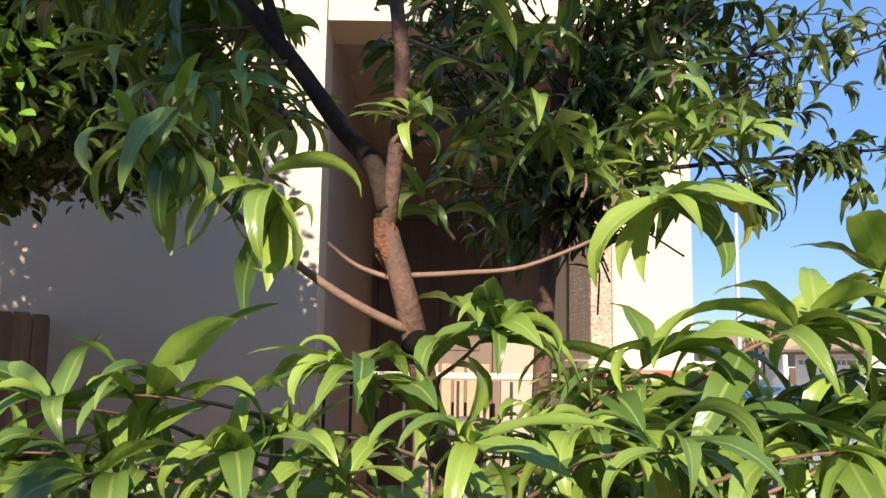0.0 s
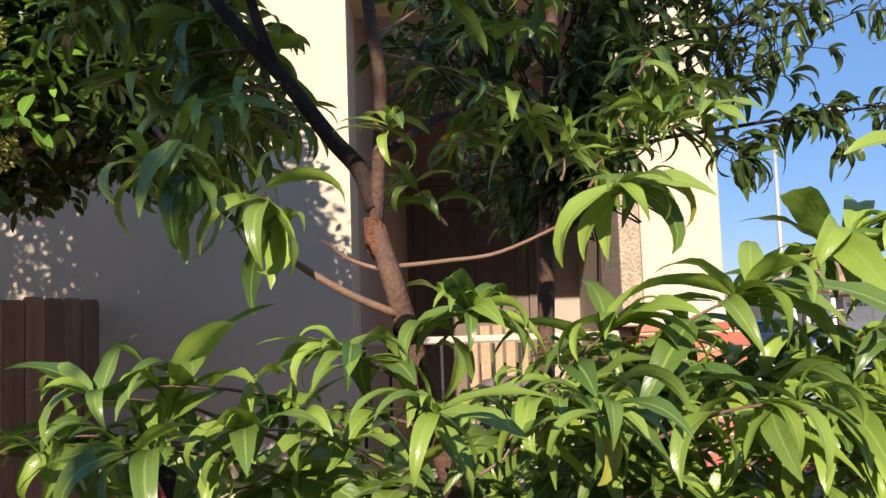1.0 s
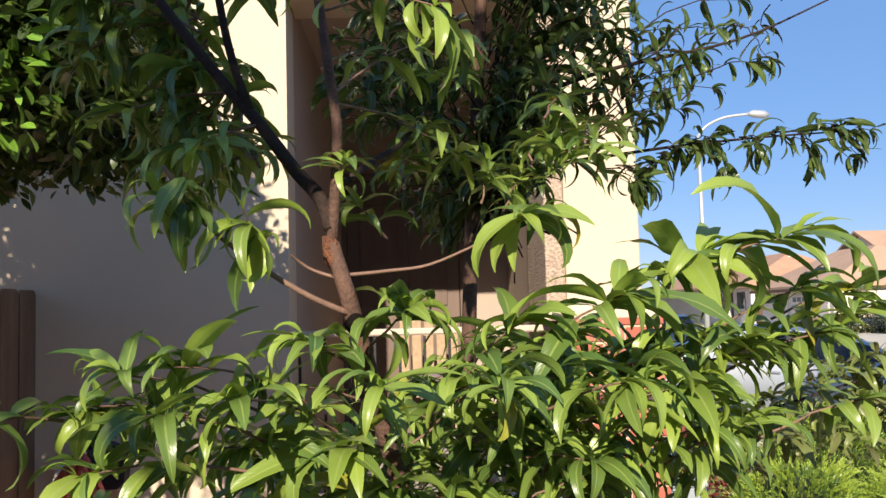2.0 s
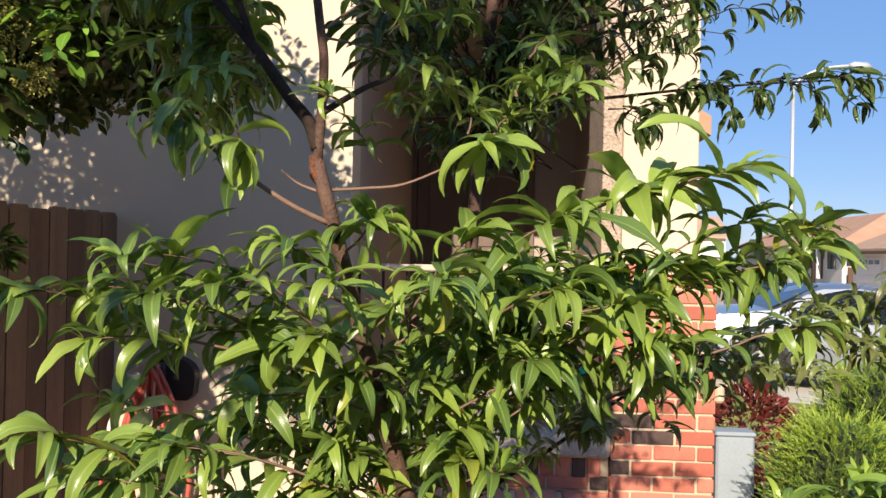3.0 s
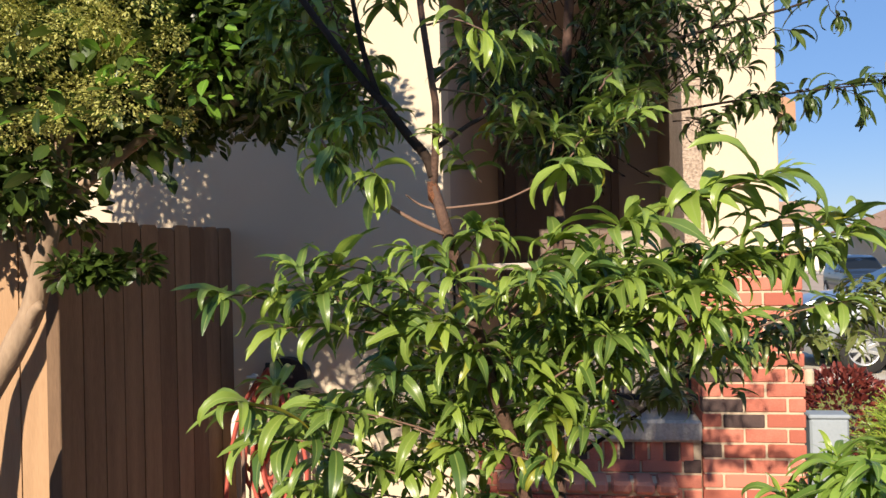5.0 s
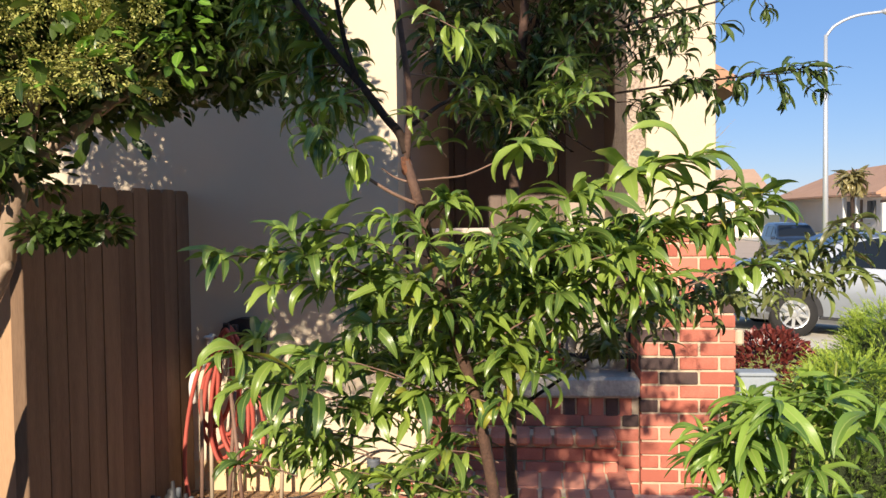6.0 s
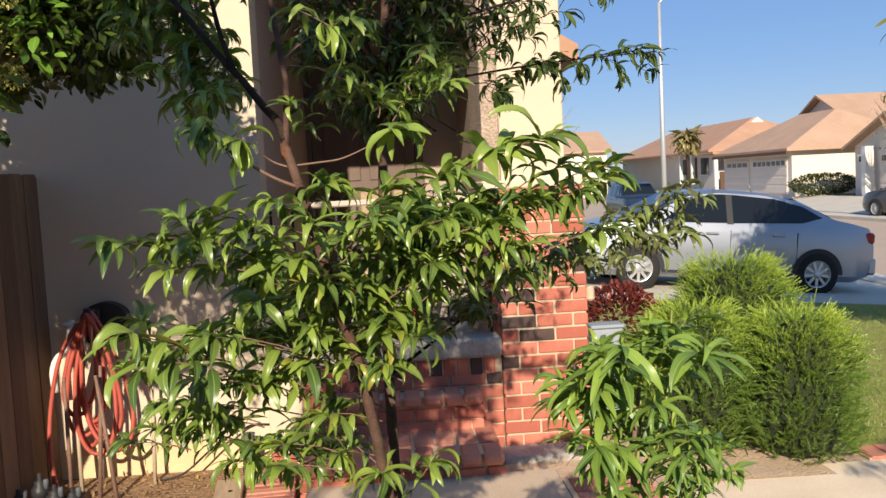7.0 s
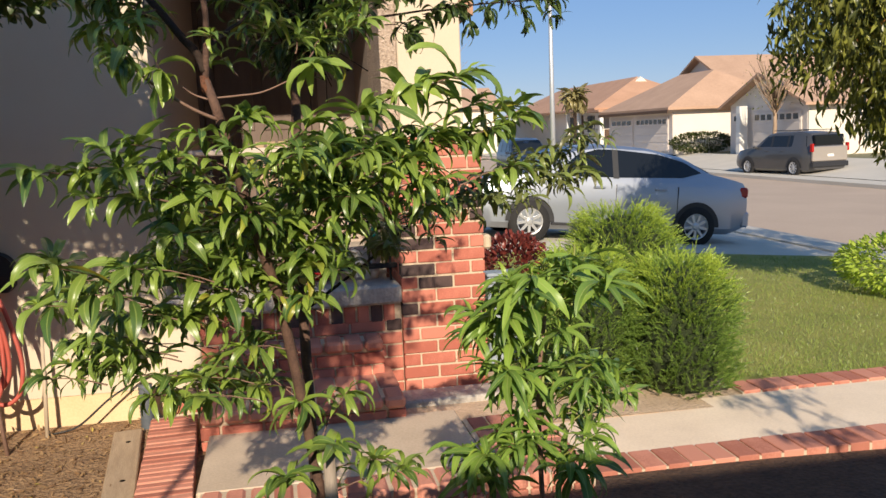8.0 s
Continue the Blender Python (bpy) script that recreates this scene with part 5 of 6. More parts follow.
def porch_things():
    for i, (x, y, r, h, m, lab) in enumerate(((0.15, 4.8, 0.13, 0.30, M_ceramic, "grey glazed flower pot on the porch"), (0.62, 4.85, 0.15, 0.34, M_ceramic, "grey glazed flower pot on the porch"), (0.9, 4.75, 0.11, 0.26, M_white, "pale round planter on the porch"))):
        p = thing("flower_pot", (x, y, 0.80), lab, "pot", group="porch pots")
        part("pot", lathe([(r * .6, 0), (r * .75, h * .2), (r, h * .7), (r * .95, h * .93), (r * 1.05, h * .95), (r * 1.05, h), (r * .9, h)], 22), m, p)
    c = thing("porch_chair", (0.45, 6.4, 0.80), "weathered tan slatted chair on the porch", "chair")
    part("seat", box(-.24, .24, -.22, .22, .40, .43, .005), M_plank, c)
    for k in range(5):
        part("back_slat", box(-.22 + k * .092, -.15 + k * .092, .2, .22, .43, .95, .004), M_plank, c)
    for x in (-.22, .18):
        for y in (-.2, .18):
            part("leg", box(x, x + .04, y, y + .04, 0, .40, .004), M_plank, c)
    k = thing("cushion", (0.50, 6.32, 1.235), "mauve cushion on the porch chair", "cushion")
    part("cushion", lathe([(0.05, 0), (0.17, .02), (.2, .08), (.17, .14), (0.05, .16)], 18), M_purple, k)
    b = thing("red_watering_can", (0.62, 4.62, 0.90), "small red plastic can by the railing", "can")
    part("body", lathe([(0.05, 0), (0.055, .02), (.05, .12), (.03, .13)], 16), M_redpl, b)
    o = thing("glass_ornament", (0.93, 4.36, 1.16), "green glass ornament hanging on the railing", "ornament")
    part("globe", lathe([(0.004, -.06), (0.03, -.045), (.045, 0), (.032, .045), (.012, .062), (.008, .075)], 18), M_ggl, o)


porch_things()

# ---------- vehicles ----------
def wheel(parent, x, y, r, w, side):
    """A wheel on the side of a car; side is -1 or 1 along y."""
    ty = part("wheel", lathe([(r * .62, -w / 2), (r * .93, -w / 2), (r, -w * .36), (r, w * .36), (r * .93, w / 2), (r * .62, w / 2)], 32, False), M_tyre, parent)
    ty.matrix_basis = pose(x, y, r, 90 * -side, 0, 0)
    part("rim", lathe([(r * .60, -w * .1), (r * .66, w * .46), (r * .61, w * .5), (r * .55, w * .36), (r * .54, 0.0)], 32, False), M_rim, ty)
    sp = []
    for k in range(9):
        a = k * 2 * math.pi / 9
        b = box(-.022, .022, 0.03, r * .58, w * .33, w * .43, 0.004)
        bmesh.ops.rotate(b, verts=b.verts, cent=(0, 0, 0), matrix=Matrix.Rotation(a, 3, 'Z'))
        sp.append(b)
    part("spokes", join(sp), M_rim, ty)
    part("brake_disc", lathe([(r * .1, -.02), (r * .56, -.02), (r * .56, 0.0), (r * .1, 0.0)], 24), M_plastic, ty, "dark brake disc")
    part("hub", lathe([(0.055, w * .3), (0.055, w * .46), (0.03, w * .48)], 16), M_rim, ty)
    return ty


def loft(stations):
    """A closed hull from stations of (x, ring of (y, z)), mirrored about y = 0."""
    n = len(stations[0][1])
    v, f = [], []
    for x, ring in stations:
        for y, z in ring:
            v.append((x, y, z))
        for y, z in reversed(ring[1:-1]):
            v.append((x, -y, z))
    m = 2 * n - 2
    for i in range(len(stations) - 1):
        for k in range(m):
            k2 = (k + 1) % m
            f.append((i * m + k, (i + 1) * m + k, (i + 1) * m + k2, i * m + k2))
    f.append(tuple(range(m)))
    f.append(tuple((len(stations) - 1) * m + k for k in range(m))[::-1])
    return v, f


def interp(table, x):
    for (x0, v0), (x1, v1) in zip(table, table[1:]):
        if x <= x1:
            t = min(max((x - x0) / (x1 - x0), 0), 1)
            t = t * t * (3 - 2 * t) * 0.5 + t * 0.5
            return v0 + (v1 - v0) * t
    return table[-1][1]


def car(name, at, rz, label, paint, L, W, top, belt, wheels, r, glass_poly, back_paint=None, arch=None):
    """Nose at +x. top: the roof line; belt: the shoulder line; glass_poly: side windows as outlines in (x, z)."""
    c = thing(name, at, label, "car", rz=rz)
    xs = [-L / 2 + L * i / 56 for i in range(57)]

    def half(x):
        u = abs(2 * x / L)
        return W / 2 * (1 - 0.16 * max(0, (u - 0.72) / 0.28) ** 2.2)

    st = []
    for x in xs:
        zt, zb = interp(top, x), interp(belt, x)
        zb = min(zb, zt - 0.02)
        h = half(x)
        tw = h - min(0.21, (zt - zb) * 0.42) - 0.02
        low = 0.20 + 0.10 * max(0, (abs(2 * x / L) - 0.86) / 0.14)
        st.append((x, [(0, low), (h * .86, low), (h * .97, low + .09), (h, (low + zb) / 2), (h * .985, zb - .09), (h * .955, zb), (tw + (h * .955 - tw) * .12, zt - (zt - zb) * .10), (tw * .9, zt - .008), (0, zt + 0.012)]))
    v, f = loft(st)
    body = part("body", (v, f, True), paint, c)
    md = body.modifiers.new("edges", 'EDGE_SPLIT')
    md.split_angle = radians(38)

    def skin(x, z):
        zt, zb = interp(top, x), interp(belt, x)
        zb = min(zb, zt - 0.02)
        h = half(x)
        tw = h - min(0.21, (zt - zb) * 0.42) - 0.02
        a, b = h * .955, tw + (h * .955 - tw) * .12
        t = (z - zb) / max((zt - (zt - zb) * .10) - zb, 0.02)
        return a + (b - a) * min(max(t, 0), 1)

    for s in (-1, 1):
        for poly in glass_poly:
            vv = [(x, s * (skin(x, z) + .006), z) for x, z in poly]
            vi = [(x, s * (skin(x, z) - .012), z) for x, z in poly]
            n = len(poly)
            part("side_window", (vv + vi, [tuple(range(n))] + [(k, (k + 1) % n, (k + 1) % n + n, k + n) for k in range(n)]), M_glass, c)
        for g1, g2 in zip(glass_poly, glass_poly[1:]):
            xa, xb = max(p[0] for p in g2), min(p[0] for p in g1)
            za, zz = min(p[1] for p in g1), max(p[1] for p in g2)
            vv = [(x, s * (skin(x, z) + o), z) for o in (.007, -.01) for x, z in ((xa - .005, za), (xb + .005, za), (xb + .005, zz), (xa - .005, zz))]
            part("window_pillar", (vv, [(0, 1, 2, 3), (0, 4, 5, 1), (1, 5, 6, 2), (2, 6, 7, 3), (3, 7, 4, 0)]), M_plastic, c, "black window pillar")
        for wx in wheels:
            wheel(c, wx, s * (W / 2 - 0.085), r, 0.20, s)
            ring = []
            for k in range(19):
                a = math.pi * k / 18
                ring.append(Vector((wx + (r + .055) * math.cos(a), s * (W / 2 - .012), r + (r + .055) * math.sin(a))))
            vv, ff = [], []
            for p in ring:
                vv += [p, Vector((wx + (p.x - wx) * .60, p.y, r + (p.z - r) * .60))]
            for p in ring:
                q = Vector((p.x, p.y + s * .016, p.z))
                vv += [q, Vector((wx + (q.x - wx) * .60, q.y, r + (q.z - r) * .60))]
            for k in range(18):
                ff += [(2 * k + 38, 2 * k + 39, 2 * k + 41, 2 * k + 40)]
            part("wheel_arch", (vv, ff), M_plastic, c, "dark wheel arch")
        part("door_handle", box(-.09, .09, -0.012, 0.012, -.015, .015, .006), paint, c).location = (-0.72, s * (W / 2 + .002), interp(belt, 0) - .10)
        part("door_handle", box(-.09, .09, -0.012, 0.012, -.015, .015, .006), paint, c).location = (0.25, s * (W / 2 + .002), interp(belt, 0) - .10)
        part("mirror", box(-.08, .08, -0.09, 0.09, -.06, .06, .03), paint, c).location = (0.85, s * (W / 2 + .06), interp(belt, 0.8) + .05)
    return c, skin, half


top = [(-2.27, 0.80), (-2.15, 1.0), (-1.62, 1.10), (-1.05, 1.36), (-0.5, 1.46), (0.1, 1.475), (0.55, 1.42), (1.25, 1.03), (1.9, 0.90), (2.2, 0.72), (2.27, 0.55)]
belt = [(-2.27, 0.78), (-2.0, 0.96), (-1.0, 0.98), (0.6, 0.93), (1.3, 0.90), (2.0, 0.78), (2.27, 0.5)]
wins = [[(0.98, 0.985), (0.02, 1.0), (0.02, 1.405), (0.25, 1.40), (0.55, 1.31)], [(-0.06, 1.0), (-1.08, 1.035), (-1.38, 1.12), (-1.10, 1.27), (-0.7, 1.365), (-0.06, 1.405)]]
sedan, skin_, half_ = car("silver_sedan", (5.36, 12.2, height(5.9, 12) - 0.06), 180.0, "silver-blue four-door sedan parked on the driveway", M_paint, 4.42, 1.72, top, belt, (1.28, -1.32), 0.315, wins)
sedan.matrix_basis = pose(5.17, 12.2, 0.02, 0, 0, 180) @ Matrix.Rotation(radians(-5.2), 4, 'Y')
def glass_panel(c, nm, x0, z0, w0, x1, z1, w1, lift=0.012):
    part(nm, ([(x0, -w0, z0 + lift), (x0, w0, z0 + lift), (x1, w1, z1 + lift), (x1, -w1, z1 + lift), (x0, -w0, z0 - .02), (x0, w0, z0 - .02), (x1, w1, z1 - .02), (x1, -w1, z1 - .02)], [(0, 1, 2, 3), (0, 4, 5, 1), (1, 5, 6, 2), (2, 6, 7, 3), (3, 7, 4, 0)]), M_glass, c)
glass_panel(sedan, "windscreen", 1.22, 1.045, .70, 0.60, 1.405, .56)
glass_panel(sedan, "rear_window", -1.55, 1.125, .66, -1.02, 1.37, .55)
for s in (-1, 1):
    part("tail_light", box(-2.205, -2.02, min(s * .60, s * .765), max(s * .60, s * .765), .77, .93, .03), M_red, sedan, "red tail light")
    part("head_light", box(1.94, 2.14, min(s * .5, s * .76), max(s * .5, s * .76), .62, .74, .02), M_white, sedan, "clear head light")
for s in (-1, 1):
    for sx in (1.02, -0.02, -1.0):
        part("door_seam", box(sx - .002, sx + .002, min(s * .84, s * .8635), max(s * .84, s * .8635), .36, .90), M_plastic, sedan, "dark gap between the doors")
    part("sill_trim", box(-0.95, 0.95, min(s * .82, s * .862), max(s * .82, s * .862), .27, .31, .006), M_plastic, sedan, "dark sill trim")
part("rear_bumper", box(-2.26, -2.12, -.74, .74, .32, .56, .03), M_paint, sedan)

top2 = [(-2.37, 1.05), (-2.33, 1.35), (-2.1, 1.74), (-1.5, 1.80), (-0.1, 1.78), (0.35, 1.70), (0.95, 1.22), (1.2, 1.14), (2.1, 1.04), (2.37, 0.8)]
belt2 = [(-2.37, 1.02), (-2.2, 1.14), (0.8, 1.12), (1.4, 1.08), (2.37, 0.75)]
wins2 = [[(0.72, 1.20), (0.02, 1.20), (0.02, 1.62), (0.32, 1.60)], [(-0.08, 1.20), (-0.95, 1.20), (-0.95, 1.64), (-0.08, 1.64)], [(-1.05, 1.20), (-2.05, 1.22), (-1.95, 1.62), (-1.05, 1.65)]]
suv, _, _ = car("grey_suv", (21.3, 32.3, height(20.0, 32) - 0.06), 97.5, "dark grey and tan off-road car parked at the far kerb", M_paint_dark, 4.74, 1.84, top2, belt2, (1.42, -1.40), 0.37, wins2)
part("tailgate", box(-2.42, -2.30, -.84, .84, .62, 1.20, .03), M_paint_tan, suv, "champagne tailgate")
part("rear_window", box(-2.36, -2.18, -.70, .70, 1.24, 1.66, .03), M_glass, suv)
for s in (-1, 1):
    part("tail_light", box(-2.43, -2.30, min(s * .80, s * .90), max(s * .80, s * .90), 1.0, 1.32, .01), M_red, suv, "red tail light")
part("bumper", box(-2.46, -2.25, -.86, .86, .40, .60, .03), M_plastic, suv)
part("number_plate", box(-2.428, -2.42, -.15, .15, .80, .90, .002), M_white, suv, "blank pale number plate")
part("roof_rack", join([box(-1.9, 0.1, s * .62 - .02, s * .62 + .02, 1.83, 1.86, .005) for s in (-1, 1)]), M_plastic, suv)
navy, _, _ = car("navy_car", (11.5, 38.0, height(11.5, 38) - 0.10), -92.0, "dark navy car parked far along the street", M_paint_blue, 4.6, 1.80, top2, belt2, (1.40, -1.38), 0.34, wins2)
glass_panel(navy, "windscreen", 0.93, 1.24, .74, 0.40, 1.68, .62)

# ---------- street lamp ----------
lamp = thing("street_lamp", (8.72, 25.0, height(8.5, 25)), "tall galvanised street lamp with a curved arm", "street lamp")
part("pole", tube([(0, 0, 0), (0, 0, 3.5), (0, 0, 7.0)], [0.085, 0.07, 0.05], 14), M_galv, lamp)
part("arm", tube(smooth_line([(0, 0, 6.95), (0.25, 0, 7.25), (0.8, 0, 7.5), (1.6, 0, 7.6)]), [0.04] * 16, 10), M_galv, lamp)
part("lamp_head", tube([(1.5, 0, 7.6), (1.65, 0, 7.6), (2.0, 0, 7.57), (2.15, 0, 7.56)], [0.04, 0.11, 0.12, 0.04], 12), M_galv, lamp)

# ---------- houses over the street ----------
def gable_roof(parent, x0, x1, y0, y1, z0, rise, axis, over, material, thick=0.14):
    """A gable roof over a box; axis names the ridge's line."""
    if axis == 'y':
        xm = (x0 + x1) / 2
        k = rise / ((x1 - x0) / 2)
        o = [(x0 - over, z0 - over * k), (xm, z0 + rise), (x1 + over, z0 - over * k), (x1 + over, z0 - over * k + thick), (xm, z0 + rise + thick), (x0 - over, z0 - over * k + thick)]
        bm = prism(o, y0 - over, y1 + over)
    else:
        ym = (y0 + y1) / 2
        k = rise / ((y1 - y0) / 2)
        o = [(y0 - over, z0 - over * k), (ym, z0 + rise), (y1 + over, z0 - over * k), (y1 + over, z0 - over * k + thick), (ym, z0 + rise + thick), (y0 - over, z0 - over * k + thick)]
        bm = prism(o, -x1 - over, -x0 + over)
        bmesh.ops.rotate(bm, verts=bm.verts, cent=(0, 0, 0), matrix=Matrix.Rotation(radians(90), 3, 'Z'))
    return part("roof", bm, material, parent)


def gable_wall(parent, x0, x1, y0, y1, z0, z1, rise, axis, material):
    if axis == 'y':
        bm = prism([(x0, z0), (x1, z0), (x1, z1), ((x0 + x1) / 2, z1 + rise), (x0, z1)], y0, y1)
    else:
        bm = prism([(y0, z0), (y1, z0), (y1, z1), ((y0 + y1) / 2, z1 + rise), (y0, z1)], -x1, -x0)
        bmesh.ops.rotate(bm, verts=bm.verts, cent=(0, 0, 0), matrix=Matrix.Rotation(radians(90), 3, 'Z'))
    return part("wall", bm, material, parent)


def garage_door(parent, x, y0, y1, z0, h, n):
    d = part("garage_door", box(x - .06, x - .005, y0, y1, z0, z0 + h, .01), M_tan, parent)
    for r in range(4):
        part("door_panel", box(x - .075, x - .05, y0 + .08, y1 - .08, z0 + .06 + r * h / 4, z0 + (r + 1) * h / 4 - .06, .01), M_tan, d)
    for k in range(n):
        a = y0 + .15 + (y1 - y0 - .3) * k / n
        part("pane", box(x - .085, x - .06, a + .08, a + (y1 - y0 - .3) / n - .08, z0 + h * .80, z0 + h * .93, .005), M_winglass, d)

def hip_roof(parent, x0, x1, y0, y1, z0, rise, over, material, run):
    """A hipped roof whose ridge runs along y; run: how far the hips reach in."""
    x0, x1, y0, y1 = x0 - over, x1 + over, y0 - over, y1 + over
    xm = (x0 + x1) / 2
    v = [(x0, y0, z0), (x1, y0, z0), (x1, y1, z0), (x0, y1, z0), (xm, y0 + run, z0 + rise), (xm, y1 - run, z0 + rise), (x0, y0, z0 - .16), (x1, y0, z0 - .16), (x1, y1, z0 - .16), (x0, y1, z0 - .16)]
    f = [(0, 1, 4), (1, 2, 5, 4), (2, 3, 5), (3, 0, 4, 5), (0, 6, 7, 1), (1, 7, 8, 2), (2, 8, 9, 3), (3, 9, 6, 0), (6, 9, 8, 7)]
    return part("roof", (v, f), material, parent)


def house_centre():
    h = thing("house", (0, 0, 0), "single-storey tan house with a double garage and brown shingle roof", "house", group="houses over the street")
    g = 0.12
    part("wall", box(22.9, 31.0, 47.5, 57.5, g - 0.6, 2.75), M_offwhite, h)
    part("garage_front", box(22.885, 22.9, 47.5, 57.5, g - .6, 2.7), M_tan, h)
    garage_door(h, 22.885, 48.0, 52.8, g, 2.1, 7)
    garage_door(h, 22.885, 53.3, 57.0, g, 2.1, 4)
    hip_roof(h, 22.9, 31.0, 47.5, 57.5, 2.75, 2.3, 0.55, M_roof, 3.2)
    gable_wall(h, 28.6, 40.0, 50.0, 60.0, g - .6, 3.85, 2.2, 'x', M_tan)
    gable_roof(h, 28.6, 40.0, 50.0, 60.0, 3.85, 2.3, 'x', 0.5, M_roof)
    part("fascia", box(22.28, 22.34, 46.9, 58.1, 2.42, 2.60, .01), M_fascia, h)
    part("gate", box(26.9, 28.4, 47.42, 47.48, g - .2, 1.75, .01), M_fascia, h, "dark side gate")
    h.location = (0.5, 0, 0)
    return h


def house_right():
    h = thing("house", (0, 0, 0), "pale house with a gabled garage front and white post", "house", group="houses over the street")
    g = 0.1
    gable_wall(h, 24.6, 34.0, 36.4, 43.6, g - .6, 2.6, 1.4, 'x', M_offwhite)
    part("garage_front", box(24.585, 24.6, 36.5, 43.5, g - .6, 2.55), M_tan, h)
    garage_door(h, 24.585, 36.9, 41.2, g, 2.1, 7)
    garage_door(h, 24.585, 41.9, 43.3, g, 2.1, 3)
    gable_roof(h, 24.6, 34.0, 36.4, 43.6, 2.6, 1.45, 'x', 0.5, M_roof)
    part("porch_post", box(23.9, 24.35, 41.4, 41.8, g - .4, 2.55, .02), M_white, h)
    h.location = (0.35, 0, 0)
    return h


def house_left():
    h = thing("house", (0, 0, 0), "low house with a long terracotta-orange roof", "house", group="houses over the street")
    g = 0.2
    part("wall", box(25.0, 34.5, 70.0, 98.0, g - .6, 3.0), M_tan, h)
    hip_roof(h, 24.6, 35.0, 69.0, 98.0, 3.0, 2.75, 0.6, M_roof_orange, 4.6)
    part("gable", prism([(28.6, 4.75), (31.0, 4.75), (29.8, 5.7)], 72.2, 73.6), M_offwhite, h, "small white gable under the ridge")
    part("porch_roof", box(23.9, 34.0, 67.2, 70.0, 2.62, 2.80, .02), M_roof_orange, h)
    for px in (24.1, 27.4, 30.6):
        part("porch_post", box(px, px + .3, 67.4, 67.7, g - .6, 2.62, .02), M_white, h)
    # Dark panel put in for the shade under the porch roof.
    part("porch_shade", box(25.0, 30.5, 68.6, 68.75, g - .6, 1.2, .02), M_fascia, h, "dark panel standing for the shade in the porch")
    part("front_door", box(26.2, 27.4, 69.93, 69.99, g - .5, 2.3, .01), M_fascia, h)
    part("window", box(28.2, 29.9, 69.93, 69.99, .9, 2.3, .01), M_winglass, h)
    for y0 in (71.0, 76.5):
        w = part("window", box(24.95, 25.0, y0, y0 + 1.8, 1.0, 2.4, .01), M_winglass, h)
        part("sill", box(24.85, 25.0, y0 - .1, y0 + 1.9, .92, 1.0, .01), M_white, w)
    part("front_door", box(24.93, 25.0, 73.8, 75.2, g, 2.5, .01), M_fascia, h)
    part("porch_post", box(24.2, 24.5, 73.0, 73.3, g, 2.9, .02), M_white, h)
    part("porch_post", box(24.2, 24.5, 76.0, 76.3, g, 2.9, .02), M_white, h)
    h.location = (2.4, 0, 0.35)
    return h


def house_far():
    h = thing("house", (0, 0, 0), "far pale house with a brown hipped roof", "house", group="houses over the street")
    gable_wall(h, 14.0, 22.0, 84.0, 95.0, -.4, 4.2, 1.8, 'x', M_offwhite)
    gable_roof(h, 14.0, 22.0, 84.0, 95.0, 4.2, 2.0, 'x', 0.6, M_roof)


def house_near():
    h = thing("house", (0, 0, 0), "garage wing with a terracotta tile roof and brown eave", "house", group="houses over the street")
    gable_wall(h, -2.0, 1.98, 8.5, 14.0, 0.0, 3.2, 1.2, 'y', M_offwhite)
    gable_roof(h, -2.0, 1.98, 8.5, 14.0, 3.2, 1.2, 'y', 0.45, M_roof_orange, 0.18)


house_centre()
house_right()
house_left()
house_far()
house_near()
leafy_bush("hedge", (24.6, 46.2, 0.1), 2.0, 0.6, 0.55, 2500, 0.16, L_hedge, "dark clipped hedge in front of the tan house", "hedges")

palm = thing("palm_tree", (21.0, 58.0, height(21.0, 58)), "small palm tree with a brown-green crown", "tree")
part("trunk", tube([(0, 0, 0), (0.05, 0, 2.3), (0, 0, 4.3)], [0.16, 0.13, 0.12], 10), M_bark_dark, palm)
fr = []
for k in range(170):
    a = rnd(0, 6.28)
    fr.append((random.randrange(6), Vector((0, 0, 4.25)), basis(Vector((math.cos(a), math.sin(a), rnd(-1.2, 1.3))), rnd(-1, 1)), rnd(0.9, 1.6)))
leaf_cloud("fronds", PEACH, fr, L_palm, palm)

bare = thing("bare_sapling", (7.0, 33.0, height(7, 33)), "thin leafless sapling against the sky", "tree")
tw = [tube([(0, 0, 0), (0.05, 0, 3), (0, 0, 6.5)], [0.05, 0.035, 0.01], 6)]
for k in range(40):
    z = rnd(2.2, 6.2)
    a = rnd(0, 6.28)
    l = rnd(.5, 1.1)
    tw.append(tube([(0.03, 0, z), (l * .5 * math.cos(a), l * .5 * math.sin(a), z + l * .3), (l * math.cos(a), l * math.sin(a), z + l * .8)], [0.012, 0.008, 0.004], 4))
part("bare_wood", merge(tw), M_bark_pale, bare)["kind"] = "stuff"

street_tree = thing("bare_street_tree", (24.1, 38.0, 0.0), "small half-bare street tree before the pale house", "tree")
tw = [tube([(0, 0, 0), (0.1, 0, 1.5), (0.05, 0, 2.8)], [0.12, 0.10, 0.07], 8)]
for k in range(60):
    z = rnd(1.9, 3.0)
    a = rnd(0, 6.28)
    l = rnd(.8, 2.0)
    tw.append(tube([(0.07, 0, z), (l * .4 * math.cos(a), l * .4 * math.sin(a), z + l * .5), (l * .7 * math.cos(a), l * .7 * math.sin(a), z + l)], [0.035, 0.022, 0.008], 5))
part("bare_wood", merge(tw), M_bark_pale, street_tree)["kind"] = "stuff"
placed = []
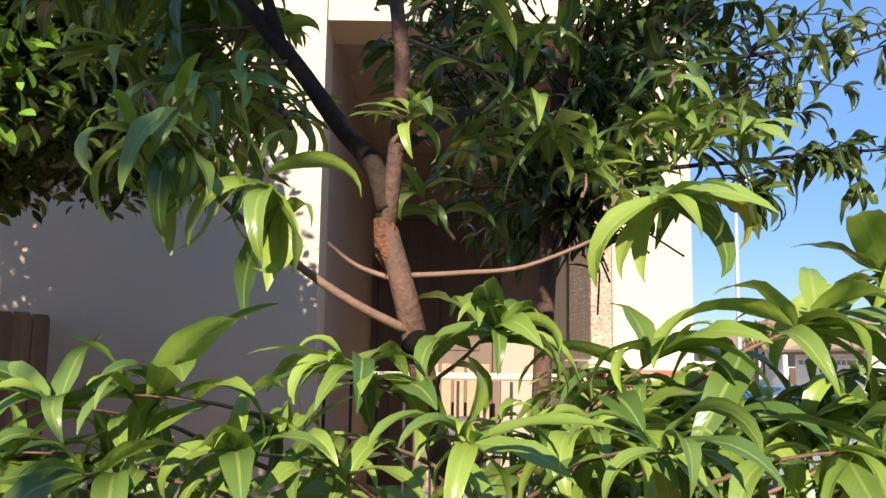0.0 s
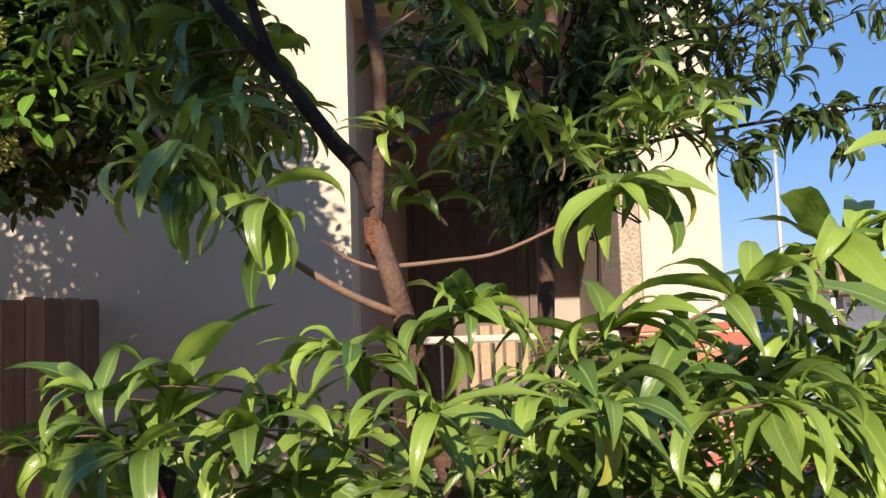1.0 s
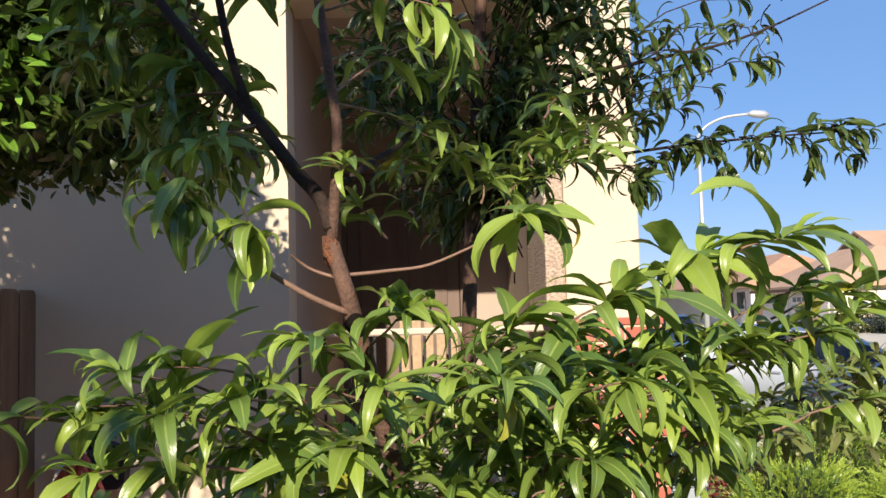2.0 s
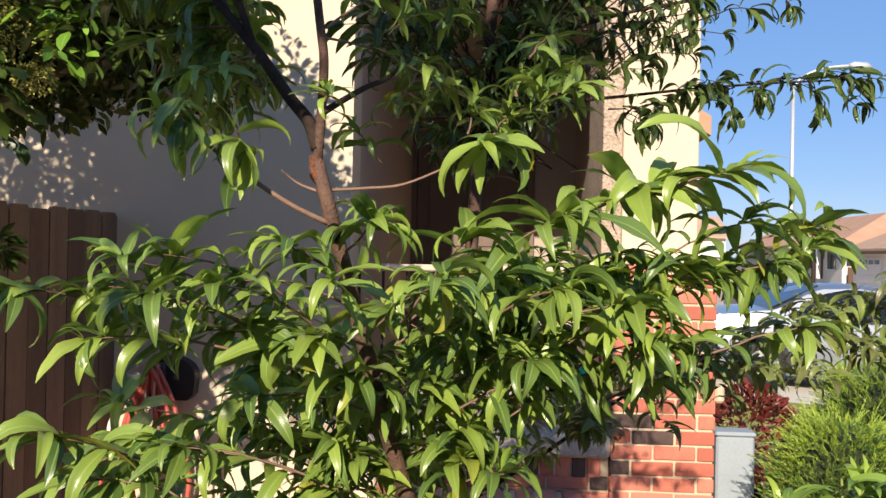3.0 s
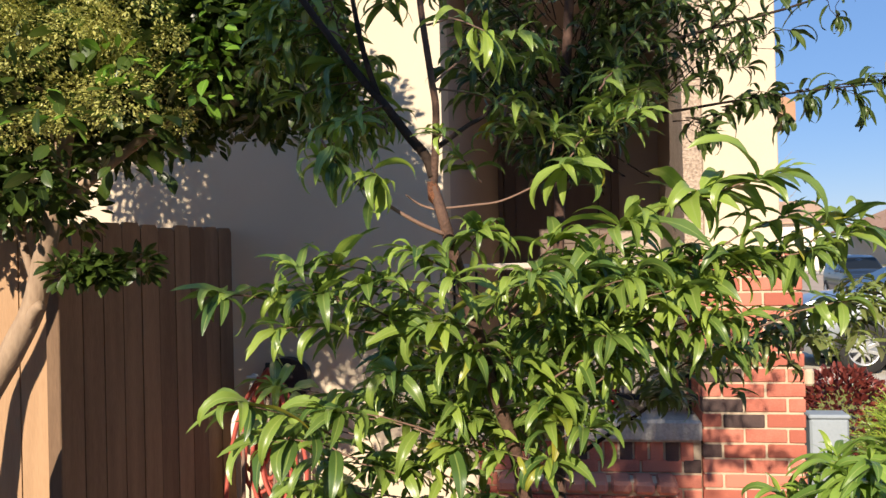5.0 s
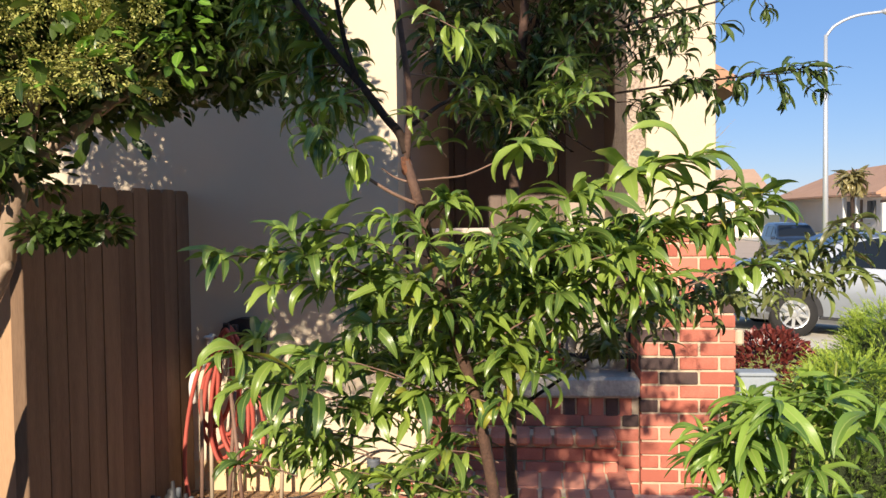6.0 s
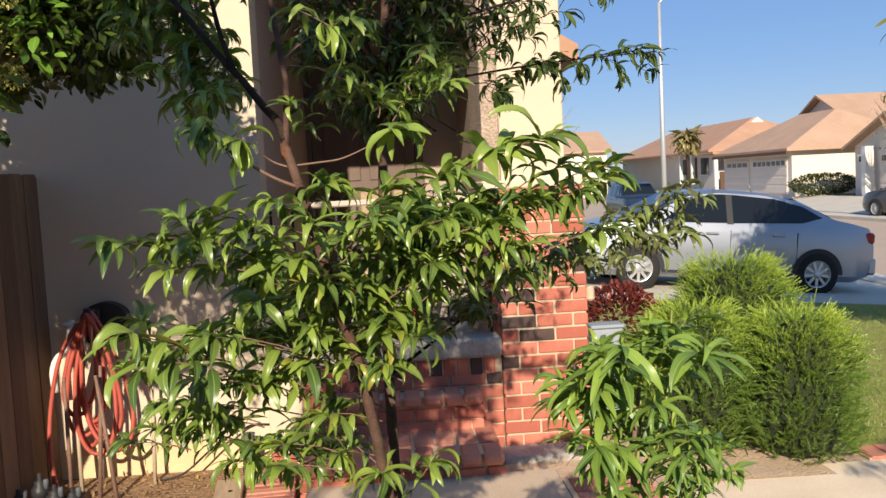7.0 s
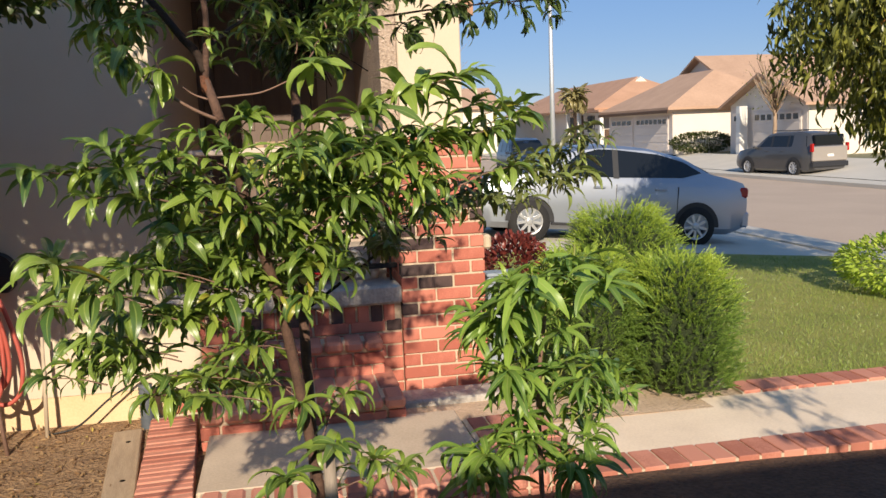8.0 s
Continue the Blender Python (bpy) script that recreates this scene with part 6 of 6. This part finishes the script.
for k in range(260):
    d = Vector((rnd(-1, 1), rnd(-1, 1), rnd(-1, 1)))
    placed.append((random.randrange(3), Vector((d.x * 1.3, d.y * 1.3, 3.6 + d.z * 1.3)), basis(Vector((rnd(-1, 1), rnd(-1, 1), rnd(-1, .3))), 0), rnd(.08, .16)))
leaf_cloud("leaves", OVAL, placed, L_autumn, street_tree)

# ---------- an unseen house behind the path, whose eave shades the path's near side ----
back = thing("house", (0, 0, 0), "unseen cream house wing behind with a broad eave", "house")
part("wall", box(-8, 9, -3.2, -2.9, 0.0, 2.56), M_stucco, back)
# The ridge is added to keep sky light off the house wall.
rv = [(x, y, z) for x in (-8.5, 9.5) for y, z in ((-2.31, 2.56), (-2.31, 2.69), (-6.4, 4.02), (-10.4, 2.69), (-10.4, 2.56))]
part("roof", (rv, [(0, 1, 2, 3, 4), (9, 8, 7, 6, 5), (0, 5, 6, 1), (1, 6, 7, 2), (2, 7, 8, 3), (3, 8, 9, 4), (4, 9, 5, 0)], False), M_roof, back)

# blades on the lawn, litter on the soil
blade = [leaf_shape(1, 0.10, b_, 0.3, 0.3, 2) for b_ in (0.3, 0.9, -0.4)]
lawn_top = thing("grass", (4.5, 6.0, 0.1), "short green grass blades with dry patches", "grass", kind="stuff")
gl = []
for k in range(62000):
    gx, gy = 1.9 + 6.2 * random.random(), 4.05 + 5.9 * random.random() ** 1.5
    gl.append((random.randrange(3), Vector((gx - 4.5, gy - 6.0, height(gx, gy) - 0.1)), basis(Vector((rnd(-.6, .6), rnd(-.6, .6), 1)), rnd(-3, 3)), rnd(.018, .038)))
leaf_cloud("blades", blade, gl, L_grass, lawn_top)
litter = thing("leaf_litter", (-0.9, 3.2, 0.22), "dry brown and yellow fallen leaves on the soil", "leaf litter", kind="stuff")
ll = []
for k in range(1500):
    gx, gy = rnd(-1.6, -0.3), rnd(1.8, 4.25)
    ll.append((random.randrange(3), Vector((gx + 0.9, gy - 3.2, height(gx, gy) - 0.22 + rnd(.002, .012))), basis(Vector((rnd(-1, 1), rnd(-1, 1), rnd(-.1, .25))), rnd(-.6, .6)), rnd(.02, .05)))
leaf_cloud("dry_leaves", [leaf_shape(1, .3, b_, .3, .5, 3) for b_ in (.4, 1.2, -.6)], ll, L_litter, litter)
